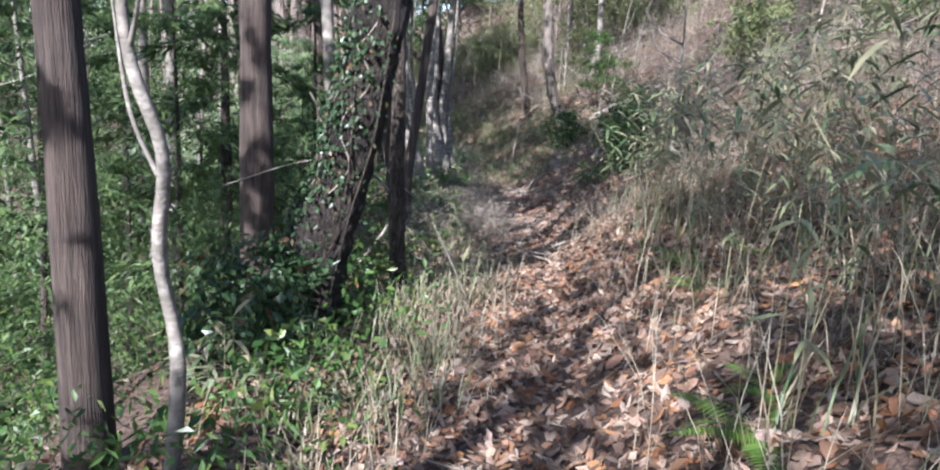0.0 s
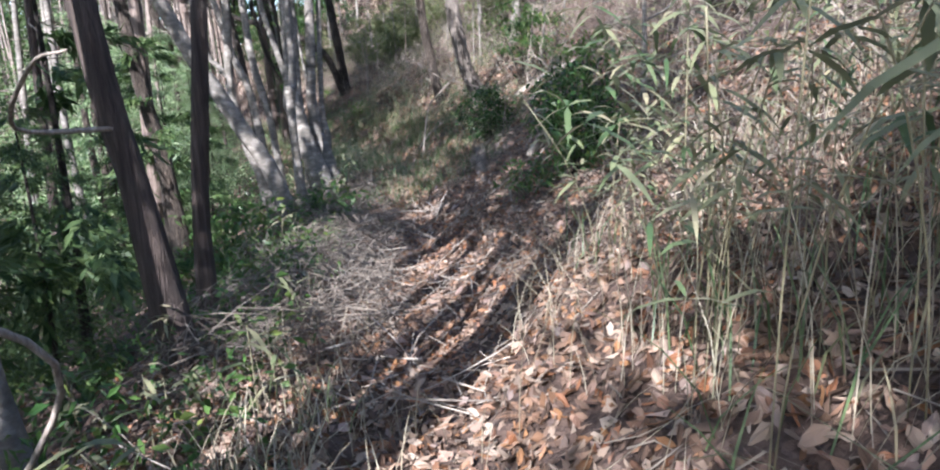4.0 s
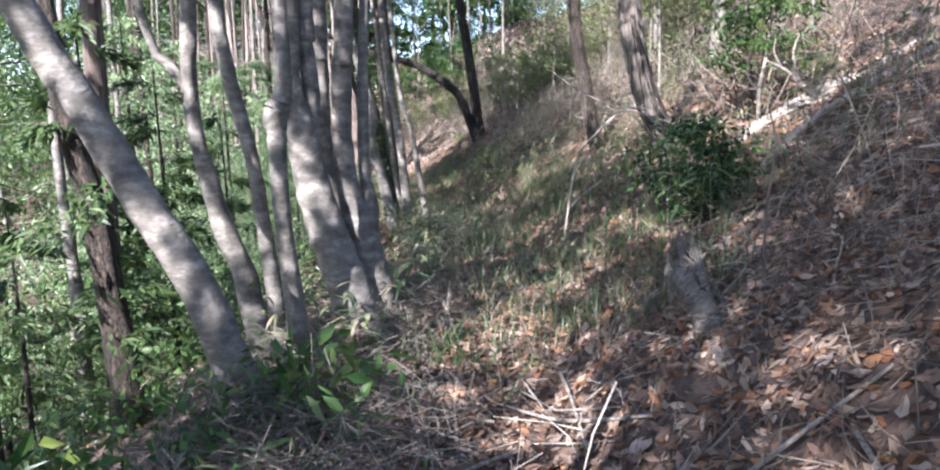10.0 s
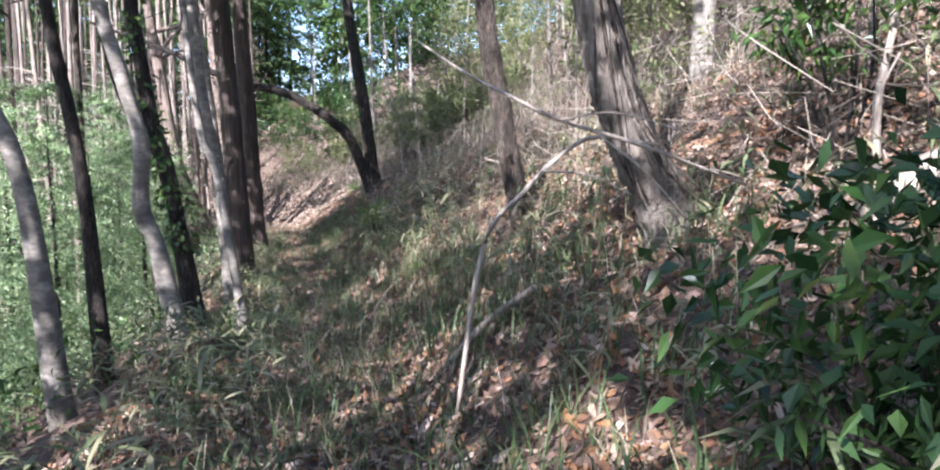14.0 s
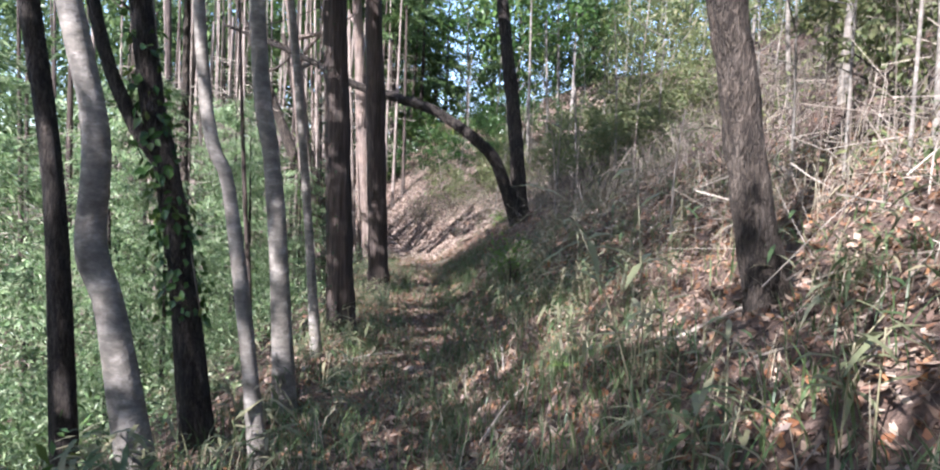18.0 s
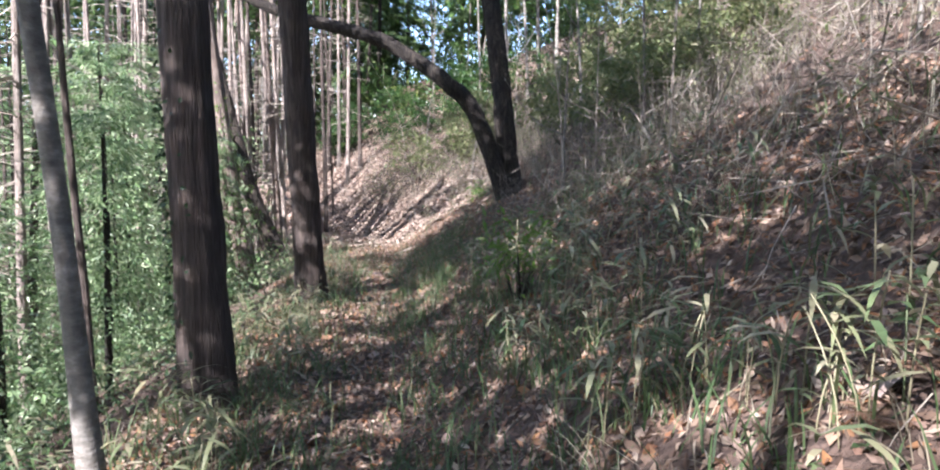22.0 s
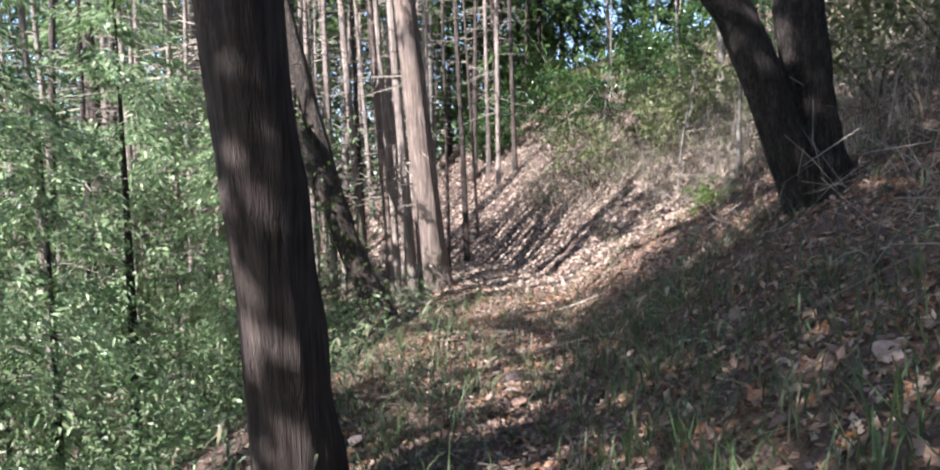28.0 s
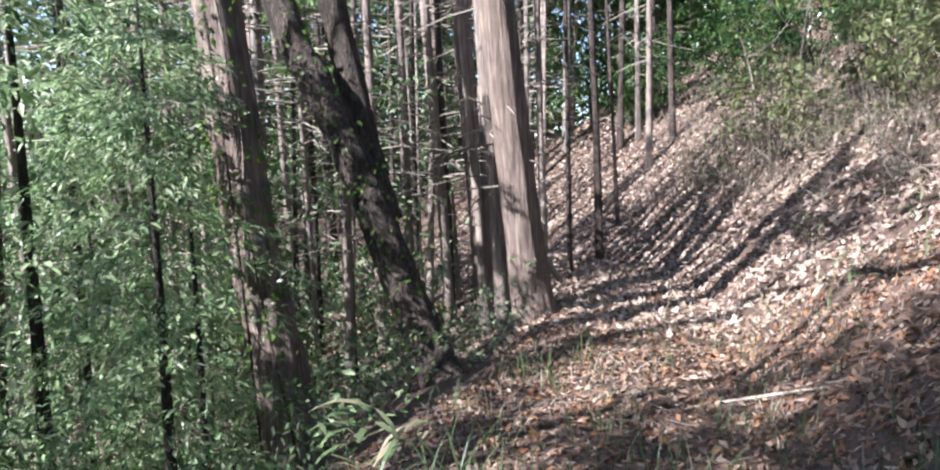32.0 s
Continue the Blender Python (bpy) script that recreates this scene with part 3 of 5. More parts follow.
tree([[(-1.62, 9.1, -1.9, 0.14), (-1.75, 9.2, -1.0, 0.125), (-1.9, 9.4, 0.2, 0.12), (-2.1, 9.5, 2.5, 0.10), (-2.4, 9.6, 8, 0.05)]], M_CEDAR, "dark trunk leaning out of the undergrowth", None, 35, limbs=1, sides=20)
tree([[(-0.62, 7.73, -0.9, 0.085), (-0.68, 7.73, -0.1, 0.075), (-0.72, 7.73, 0.5, 0.07), (-0.85, 7.75, 1.8, 0.06), (-1.1, 7.8, 6, 0.03)]], M_GREY, "pale mottled trunk behind the leaning oak", None, 36, limbs=1, sides=24)
GNARLED = [(4.02, 18.8, 0.4, 0.21), (3.86, 18.8, 0.7, 0.16), (3.72, 18.8, 0.95, 0.14), (3.61, 18.8, 1.22, 0.132), (3.51, 18.8, 1.6, 0.132), (3.43, 18.8, 2.05, 0.13), (3.36, 18.8, 2.7, 0.12), (3.25, 18.9, 4.5, 0.09), (3.2, 19, 7, 0.05)]
tree([GNARLED], M_VINED, "gnarled old trunk wrapped in dead vines above the trail", "broad", 7, sides=40, ridge=0.03, crown_scale=0.8, shade_crown=((0.9, 17.6, 7.8, 0.45), (-0.3, 16.4, 7.6, 0.5)))
tree([[(3.58, 22.0, 0.4, 0.13), (3.43, 22.0, 0.95, 0.105), (3.32, 22.0, 1.6, 0.10), (3.2, 22.0, 2.3, 0.098), (2.95, 22.1, 5, 0.075), (2.7, 22.2, 9, 0.05)]], M_OAK, "grey-brown tree on the bank above the trail", "broad", 8, sides=40, flare=0.2)
tree([[(-0.39, 27.43, -1, 0.20), (-0.47, 27.44, 0.4, 0.17), (-0.58, 27.46, 2.4, 0.16), (-0.9, 27.5, 8, 0.10)]], M_CEDAR, "thick dark cedar trunk at the trail's edge", "cedar", 9, sides=56, crown_at=(-1.0, 27.2, 11), shade_crown=((-2.6, 23.2, 8.0, 0.75), (-1.4, 26.2, 7.0, 0.75), (-0.1, 26.9, 7.6, 0.75), (0.9, 27.6, 8.2, 0.9), (-0.9, 24.4, 7.2, 0.6), (-1.5, 29.0, 7.6, 0.75), (-0.6, 26.4, 5.2, 0.6), (-2.3, 25.4, 6.6, 0.7)))
tree([[(-1.06, 32.14, -1, 0.22), (-1.09, 32.02, 0, 0.185), (-1.14, 31.75, 2.2, 0.175), (-1.3, 31.2, 8, 0.11)]], M_CEDAR, "thick cedar trunk with stringy peeling bark", "cedar", 10, sides=56, crown_at=(-1.4, 31.2, 11), shade_crown=((-0.6, 30.6, 8.0, 0.9), (-2.5, 28.3, 5.6, 0.55), (-3.3, 26.8, 7.2, 0.75)))
tree([
    [(1.62, 35.0, 0.2, 0.19), (1.5, 35.0, 0.8, 0.175), (1.42, 35.0, 1.5, 0.165), (1.28, 35, 2.7, 0.155), (0.92, 35, 5.16, 0.13), (0.4, 35, 9, 0.08)],
    [(1.48, 34.95, 0.75, 0.145), (0.95, 34.7, 1.62, 0.135), (0.45, 34.5, 2.15, 0.125), (-0.16, 34.5, 2.57, 0.11), (-0.75, 34.5, 2.86, 0.11), (-2.38, 34.5, 3.31, 0.085), (-3.72, 34.5, 3.95, 0.06), (-5.5, 34.4, 4.6, 0.03)],
], M_DARK, "forked dark oak with one long limb bent low over the trail", "broad", 11, limbs=2, sides=48, ridge=0.018, crown_stems=1, shade_crown=((-1.3, 36.2, 8.0, 0.85), (0.4, 37.6, 8.5, 0.9)))
tree([[(0.28, 21.6, -0.7, 0.085), (0.08, 21.6, 0.16, 0.078), (-0.05, 21.6, 0.55, 0.08), (-0.02, 21.6, 1.12, 0.07), (-0.16, 21.6, 1.7, 0.065), (-0.5, 21.6, 3.2, 0.055), (-0.9, 21.6, 7, 0.03)]],
     M_GREY, "slim crooked grey trunk leaning downhill", "broad", 12, crown_scale=0.7)
tree([[(0.2, 22.4, -0.8, 0.10), (0.04, 22.4, 0.28, 0.085), (-0.08, 22.4, 1.03, 0.075), (-0.25, 22.4, 1.84, 0.07), (-0.7, 22.4, 6, 0.04)],
      [(-0.06, 22.4, 0.95, 0.05), (-0.3, 22.35, 1.3, 0.045), (-0.55, 22.3, 2.1, 0.04), (-0.9, 22.2, 4.5, 0.02)]], M_DARK, "dark forked sapling clothed in moss", "broad", 13, crown_scale=0.6, crown_stems=1)
tree([[(0.78, 22.0, -0.8, 0.05), (0.66, 22.0, 0.02, 0.045), (0.53, 22.0, 0.87, 0.04), (0.36, 22.0, 1.57, 0.036), (0.1, 22, 5, 0.02)]], M_GREY, "thin pale sapling stem", "broad", 14, limbs=1, crown_scale=0.7)
tree([[(0.27, 23.7, -0.8, 0.085), (0.16, 23.7, 0.5, 0.075), (0.09, 23.7, 1.13, 0.07), (-0.05, 23.7, 2.18, 0.066), (-0.3, 23.7, 7, 0.035)]], M_GREY, "straight pale grey trunk in patchy sun", "broad", 15, crown_scale=0.7)
tree([[(-0.5, 20.9, -0.8, 0.085), (-0.74, 20.9, 0.78, 0.075), (-1.1, 20.9, 1.87, 0.07), (-1.8, 21, 5, 0.04)]], M_GREY, "leaning grey trunk on the downhill side", "broad", 16, crown_scale=0.7)
tree([[(-0.8, 22.5, -0.9, 0.08), (-0.93, 22.5, 0.8, 0.07), (-1.2, 22.5, 2.6, 0.06), (-1.6, 22.6, 6, 0.03)]], M_DARK, "dark slender trunk among green foliage", "broad", 17, crown_scale=0.7)
tree([[(-0.1, 25.6, -0.9, 0.05), (-0.25, 25.6, 0.5, 0.045), (-0.4, 25.5, 2.2, 0.04), (-0.7, 25.4, 5, 0.02)]], M_GREY, "thin pale stem beside the trail", "broad", 18, limbs=1, crown_scale=0.7)
tree([[(-2.55, 29.5, -1.8, 0.045), (-2.62, 29.5, -0.5, 0.04), (-2.72, 29.5, 0.8, 0.036), (-2.9, 29.5, 4, 0.02)]], M_CEDAR, "young cypress with a thin dark stem", None, 19, limbs=0)
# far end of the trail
tree([[(-3.36, 40.25, -1.3, 0.24), (-3.45, 40.16, -0.2, 0.195), (-3.6, 40.0, 2.0, 0.18), (-4.0, 39.6, 8, 0.12)]], M_LITRED, "tall cedar with sunlit peeling bark", "cedar", 20, sides=56, crown_at=(-4.1, 39.6, 12))
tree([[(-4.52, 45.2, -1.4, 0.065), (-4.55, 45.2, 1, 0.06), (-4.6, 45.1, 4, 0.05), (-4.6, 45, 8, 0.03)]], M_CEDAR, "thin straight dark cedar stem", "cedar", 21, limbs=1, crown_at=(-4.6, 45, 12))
tree([[(-3.85, 37.2, -1.8, 0.22), (-4.05, 37.2, -0.9, 0.195), (-4.24, 37.2, -0.08, 0.185), (-4.47, 37.2, 1.71, 0.175), (-5.1, 37.2, 6.5, 0.11)]], M_LITRED, "cedar with split reddish bark and dead vines", "cedar", 22, sides=48, crown_at=(-5.5, 37.2, 13))
tree([[(-3.62, 38.9, -1.6, 0.21), (-4.06, 39.0, -0.95, 0.185), (-4.62, 39.0, 0.31, 0.175), (-5.16, 39.0, 1.32, 0.165), (-5.6, 39.0, 2.13, 0.155), (-7.4, 39, 6.5, 0.08)],
      [(-4.5, 39.2, -0.1, 0.16), (-4.8, 39.3, 0.7, 0.15), (-5.25, 39.4, 2.22, 0.14), (-6.1, 39.5, 5.5, 0.07)]], M_OAK, "dark double trunk leaning out over the slope", None, 23, sides=32, ridge=0.02)
FAR_CEDAR = tree([[(-9.85, 40, -2.6, 0.15), (-9.9, 40, 0, 0.14), (-10.0, 40, 3, 0.12), (-10.1, 40, 9, 0.06)]], M_CEDAR, "straight cedar trunk seen through foliage", None, 24)
dead_twigs(FAR_CEDAR, (0, 0, 3.0), (-0.1, 0, 7.5), 110, 77, M_DEADTWIG, 2.0)
for n, (x, y) in enumerate(((-9.2, 41.2), (-8.7, 41.6), (-8.0, 40.9), (-10.6, 41.0))):
    z = hz(x, y)
    dead_twigs(tree([[(x, y, z, 0.085), (x, y, z + 2.5, 0.08), (x - 0.05, y, z + 5, 0.07), (x, y + 0.1, z + 9, 0.04)]], M_SUNCEDAR, "plantation cedar with sunlight in its bark colour and dead lower branches", None, 240 + n,
                    limbs=0, group="plantation cedars"), (0, 0, 2.6), (0, 0, 7.5), 70, 250 + n, M_DEADTWIG, 1.7)


# Added trees, mostly out of view, whose crowns shade the trail and slope.
for n, (x, y, tall) in enumerate(((-2.7, -4.0, 7.5), (-0.4, -6.5, 8.0), (2.2, -5.0, 7.0), (4.2, -3.0, 7.0), (-5.2, 1.7, 8.0), (-1.5, -10, 9.0), (2.5, -9.5, 9.0),
                                  (-4.3, 20.4, 9.8), (-5.0, 24.7, 10.0), (-4.3, 12.7, 11.4), (6.0, 11.5, 6.0), (5.4, 22.0, 6.5), (-6.4, 32.3, 12.7), (-6.5, 26.7, 12.4))):
    z = hz(x, y)
    tree([[(x, y, z, 0.11), (x + 0.05, y, z + 1.5, 0.09), (x - 0.1, y + 0.1, z + 4, 0.07), (x, y, z + tall, 0.04)]], M_GREY if n % 2 else M_OAK,
         "evergreen tree added so its spreading crown casts shade", "dense", 60 + n, crown_scale=0.6 if n > 11 else 0.85 if n > 6 else 0.9 if n == 0 else 0.7, group="background woodland trees")


# More added trees, set up-sun to shade patches of bank and trunk.
for n, (x, y, tall, wide) in enumerate(((-2.4, -1.5, 7.5, 0.5), (-4.3, 7.2, 8.5, 0.7), (-4.3, 21.7, 9.0, 0.5), (-3.9, 29.8, 11.3, 0.6))):
    z = hz(x, y)
    tree([[(x, y, z, 0.11), (x + 0.05, y, z + 1.5, 0.09), (x - 0.1, y + 0.1, z + 4, 0.07), (x, y, z + tall, 0.04)]], M_OAK,
         "evergreen tree added so its spreading crown casts shade", "dense", 80 + n, crown_scale=wide, group="background woodland trees")


def scatter_trees():
    """The plantation behind: straight stems down the slope and round the bowl."""
    r0 = np.random.default_rng(21)
    placed = []
    n = 0
    while n < 96:
        if n < 34:
            x, y = r0.uniform(-24, -2.2), r0.uniform(-8, 46)
        elif n < 62:
            x, y = r0.uniform(-20, -4.2), r0.uniform(47, 66)
        else:
            x, y = (r0.uniform(4.6, 11), r0.uniform(14, 50)) if n < 80 else (r0.uniform(-3, 16), r0.uniform(46, 62))
        d, _, s = trail_frame(np.array([x]), np.array([y]))
        if abs(d[0]) < 2.3 or any((x - a) ** 2 + (y - b) ** 2 < 0.7 for a, b in placed) or (-5.6 < x < -1 and 27 < y < 42):
            continue
        placed.append((x, y))
        z, r, lean = hz(x, y), r0.uniform(0.055, 0.15), r0.normal(size=2) * 0.035
        tall = r0.uniform(9, 13) if n < 62 else r0.uniform(4, 8)
        r = r if n < 62 else r * 0.6
        line = [(x + lean[0] * h, y + lean[1] * h, z + h, max(r * (1 - 0.75 * h / tall), 0.02)) for h in (0, tall * 0.12, tall * 0.35, tall)]
        uphill = d[0] > 0 and n >= 62
        mat = M_GREY if (n % 3 == 0 or uphill) else M_CEDAR
        # Crowns left off the sun's path to the bowl; dense ones shade the slope.
        t = tree([line], mat, "straight plantation cedar with a bare lower trunk" if mat is M_CEDAR else "slender grey woodland tree on the hillside",
                 None if (-16 < x < -4.5 and 14 < y < 47) else "broad" if n >= 80 else "near" if uphill else "dense" if y < 18 and n < 34 else "broad" if mat is M_GREY else "cedar", 100 + n, 0.2, 1, crown_scale=0.8 if n < 62 else 1.0, sides=10, group="background woodland trees",
                 crown_at=(x + lean[0] * tall, y + lean[1] * tall, z + tall + 0.5))
        if n < 62 and not uphill:
            dead_twigs(t, (0, 0, 0.8), (lean[0] * 7, lean[1] * 7, 7.0), 26, n, M_TWIG)
        n += 1


scatter_trees()


def plantation():
    """Thin close-set stems round the bowl, bare below, with dead side branches."""
    r0 = np.random.default_rng(61)
    placed = [(-3.4, 40.2), (-4.5, 45.2), (-3.9, 37.2), (-3.4, 38.9)]
    while len(placed) < 92:
        n = len(placed)
        x, y = (r0.uniform(-10.5, -4.3), r0.uniform(40.5, 50)) if n < 38 else (r0.uniform(-18, -5.5), r0.uniform(33, 58)) if n < 66 else (r0.uniform(-9.5, -4.6), r0.uniform(31, 41))
        if any((x - a) ** 2 + (y - c) ** 2 < 0.35 for a, c in placed) or abs(float(trail_frame(np.array([x]), np.array([y]))[0][0])) < 0.8:
            continue
        placed.append((x, y))
        z, r, lean = hz(x, y), r0.uniform(0.035, 0.085), r0.normal(size=2) * 0.03
        line = [(x + lean[0] * h, y + lean[1] * h, z + h, max(r * (1 - 0.06 * h), 0.02)) for h in (0, 1.2, 4.0, 10.5)]
        t = tree([line], M_SUNCEDAR if n % 3 else M_CEDAR, "thin straight plantation stem, sunlight put into its peeling bark's colour" if n % 3 else "thin straight reddish cedar stem", "cedar" if n % 2 and y > 48 else None,
                 400 + n, 0.2, 0, crown_scale=0.7, sides=10, group="thin plantation stems round the bowl", crown_at=(x, y, z + 11.5))
        dead_twigs(t, (0, 0, 0.5), (lean[0] * 6, lean[1] * 6, 6.0), 48 if n >= 66 else 24, 900 + n, M_DEADTWIG)


plantation()
for n, (x, y, r) in enumerate(((-6.05, 43.0, 0.06), (-5.55, 42.0, 0.075), (-5.2, 42.5, 0.06), (-4.75, 41.5, 0.08), (-4.4, 41.0, 0.055), (-4.05, 40.8, 0.075), (-3.8, 40.6, 0.05))):
    z = hz(x, y)
    t = tree([[(x, y, z, r * 1.1), (x - 0.06, y, z + 1.4, r), (x - 0.2, y - 0.05, z + 4, r * 0.9), (x - 0.5, y - 0.1, z + 10.5, r * 0.4)]], M_SUNCEDAR if n % 3 else M_LITRED,
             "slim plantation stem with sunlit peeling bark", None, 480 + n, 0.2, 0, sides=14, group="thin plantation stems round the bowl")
    dead_twigs(t, (0, 0, 0.5), (-0.2, 0, 6.0), 26, 1900 + n, M_DEADTWIG)


def young_cypress(x, y, scale, k, mat_label="bright green young cypress with drooping sprays"):
    z = hz(x, y)
    top = thing("young_cypress", (x, y, z), mat_label, "tree", "young cypresses down the slope")
    part("trunk", raw_mesh("trunk", *tube([(0, 0, -0.1, 0.045 * scale), (0.03, 0, 2 * scale, 0.03 * scale), (0, 0, 4.3 * scale, 0.006)], 8, 4, 0.04, 0.2, k), M_DARK, True), top)
    # Crowns at 22 < y < 45 carry sunlight in their leaf colour.
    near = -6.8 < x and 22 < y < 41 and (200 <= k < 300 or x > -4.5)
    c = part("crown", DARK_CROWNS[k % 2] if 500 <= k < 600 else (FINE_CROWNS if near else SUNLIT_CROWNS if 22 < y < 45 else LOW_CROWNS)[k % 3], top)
    c.matrix_basis = pose(0, 0, 0, 0, 0, k * 77) @ Matrix.Scale(scale, 4)


def understory():
    r0 = np.random.default_rng(31)
    for n, (x, y, w) in enumerate(((-3.3, 31.0, 1.0), (-4.3, 29.2, 1.3), (-4.6, 33.2, 1.2), (-2.7, 27.0, 0.8), (-5.3, 34.6, 0.95), (-6.2, 36.6, 1.5), (-7.4, 35.0, 1.7),
                                   (-6.6, 32.0, 1.6), (-8.6, 38.4, 1.7), (-9.5, 34.5, 1.9), (-3.4, 24.6, 1.1), (-4.2, 22.3, 1.4), (-2.7, 20.0, 1.0), (-7.6, 41.5, 1.5), (-5.2, 26.5, 1.5), (-4.3, 36.4, 0.9), (-5.2, 37.4, 0.8), (-6.7, 38.1, 1.3))):
        young_cypress(x, y, w, 200 + n)
    for n, (x, y, w) in enumerate(((-1.75, 7.3, 0.75), (-2.5, 5.4, 0.8), (-1.5, 10.6, 0.6), (-2.6, 11.8, 0.9), (-2.3, 13.6, 0.7), (-3.2, 8.6, 1.0))):
        young_cypress(x, y, w, 500 + n, "dark green young cypress with drooping sprays")
    r1 = np.random.default_rng(33)
    for n in range(22):
        young_cypress(r1.uniform(-9, 8), r1.uniform(52, 62), r1.uniform(1.5, 2.5), 300 + n, "tall dark cypress beyond the bowl")
    n = 0
    while n < 54:
        x, y = (r0.uniform(-12, -1.2), r0.uniform(-3, 44)) if n < 66 else (-8.0, 55.0)
        d, _, s = trail_frame(np.array([x]), np.array([y]))
        if -2.6 < d[0] < 2.5 or (y > 34 and -5.8 < x < 0):
            continue
        young_cypress(x, y, r0.uniform(0.55, 0.95) if 12 < y < 32 else r0.uniform(0.55, 1.4), n)
        n += 1


understory()

def far_woodland():
    """Woods past the near trees, in masses of leaves: down the slope, across the valley and up the hill."""
    r0 = np.random.default_rng(91)
    for k, (mat, count, box, tall, size, clumps, label) in enumerate((
            (M_CYP, 24000, (-40, -17, -14, 70), (0, 17), 0.48, 2200, "distant green cypress woodland down the slope"),
            (M_CYP, 15000, (-48, -13, -12, 62), (0, 3.0), 0.42, 1500, "green scrub over the valley floor"),
            (M_BROAD, 30000, (-17, -4.5, -4, 27), (0, 2.6), 0.17, 700, "dark green scrub down the slope"),
            (M_CYP, 16000, (-18, -9, -6, 24), (0, 5.5), 0.28, 420, "green cypress thicket down the slope"),
            (M_HILL, 34000, (4.0, 13, 34, 58), (0, 3.8), 0.15, 800, "evergreen scrub along the hilltop"),
            (M_CYP, 40000, (-40, -13, 41, 60), (1, 15), 0.40, 1500, "tall dark cypress woods past the slope"),
            (M_CYP, 32000, (-22, -6, 51, 64), (0.5, 14), 0.36, 1050, "dark cypress woods behind the hollow"),
            (M_CYP, 8000, (-15, -8.5, 20, 36), (4, 10), 0.20, 190, "green crowns of trees standing down the slope"),
            (M_SPRAY, 40000, (-15, -5.0, 24, 42), (0, 3.8), 0.13, 700, "cypress scrub down the slope, sunlight put into its green"),
            (M_BROAD, 36000, (-9, 14, 51, 68), (0.2, 8.5), 0.26, 1050, "dark evergreen woodland above the bowl"),
            (M_CYP, 36000, (-46, -6, 58, 80), (0, 16), 0.5, 2200, "distant woodland beyond the bowl"),
            (M_HILL, 30000, (8.0, 22, -10, 62), (0.2, 7), 0.22, 800, "distant evergreen woodland up the hillside"))):
        x, y = r0.uniform(box[0], box[1], clumps), r0.uniform(box[2], box[3], clumps)
        z = height(x, y) + r0.uniform(*tall, clumps)
        pick = r0.integers(0, clumps, count)
        spread = 0.5 if size > 0.2 else 0.34
        at = np.stack([x, y, z], 1)[pick] + r0.normal(size=(count, 3)) * np.array([spread, spread, spread * 0.75])
        way = rand_dirs(r0, count) - np.array([0, 0, 0.3])
        v, f = blades(at, way, rand_dirs(r0, count), size * r0.uniform(0.5, 1.3, count), size * 0.4 * r0.uniform(0.6, 1.3, count), 0.15)
        tagged(new("far_woodland", raw_mesh("far_woodland", v, f, mat)), label, "woodland", kind="stuff")


far_woodland()

# ---- leaf litter, twigs and grass ----
def on_ground(x, y, lift=0.0):
    return np.stack([x, y, height(x, y) + lift], 1)


def slope_normals(x, y):
    e = 0.05
    return unit(np.stack([(height(x - e, y) - height(x + e, y)) / (2 * e), (height(x, y - e) - height(x, y + e)) / (2 * e), np.ones_like(x)], 1))


def along_trail(r0, n, d0, d1, y0, y1):
    """Random places by distance from the trail and by northing."""
    y = r0.uniform(y0, y1, n)
    tx = np.interp(y, TRAIL[:21, 1], TRAIL[:21, 0])
    return tx + r0.uniform(d0, d1, n), y


def plates(at, way, side, up, length, width, r0):
    """Fallen leaves: six-cornered, folded along the midrib and curled."""
    n = len(at)
    length, width = length[:, None], width[:, None]
    lift = [r0.uniform(-0.12, 0.3, (n, 1)) * width for _ in range(4)]
    a, b = r0.uniform(0.2, 0.4, (n, 1)), r0.uniform(0.62, 0.85, (n, 1))
    p = lambda u, w, h: at + way * length * u + side * width * w + up * h
    v = np.stack([at, p(a, 0.5, lift[0]), p(b, 0.36, lift[1]), p(1, 0, r0.uniform(-0.1, 0.3, (n, 1)) * length), p(b, -0.36, lift[2]), p(a, -0.5, lift[3])], 1)
    f = (np.arange(n)[:, None, None] * 6 + np.array([[0, 1, 2, 3], [0, 3, 4, 5]])[None]).reshape(-1, 4)
    return v.reshape(-1, 3), f


def litter(name, seed, n, d0, d1, y0, y1, big, label):
    r0 = np.random.default_rng(seed)
    x, y = along_trail(r0, n, d0, d1, y0, y1)
    at = on_ground(x, y, 0.006) + r0.uniform(0, 0.018, (n, 1)) * np.array([0, 0, 1])
    up = unit(slope_normals(x, y) + r0.normal(size=(n, 3)) * 0.55)
    way = unit(np.cross(up, rand_dirs(r0, n)))
    side = np.cross(up, way)
    size = big * r0.uniform(0.45, 1.25, n)
    width = size * r0.uniform(0.28, 0.6, n)
    if y1 <= 20:
        v, f = plates(at - way * size[:, None] / 2, way, side, up, size, width, r0)
    else:
        v, f = blades(at - way * size[:, None] / 2, way, side, size, width, -0.05, r0.uniform(-0.3, 0.3, (n, 1)))
    return tagged(new(name, raw_mesh(name, v, f, M_LITTER)), label, "leaf litter", kind="stuff")


litter("leaf_litter", 1, 40000, -2.0, 4.2, -1.5, 8, 0.088, "large dry brown and tan oak leaves covering the forest floor")
litter("leaf_litter", 5, 64000, -2.0, 4.0, 8, 20, 0.07, "dry brown and tan oak leaves covering the forest floor")
litter("leaf_litter", 2, 110000, -1.8, 3.8, 20, 40, 0.062, "dry brown and tan oak leaves covering the forest floor")
litter("leaf_litter", 3, 30000, -7, 8, -2, 60, 0.09, "scattered brown fallen leaves on the wooded slope")


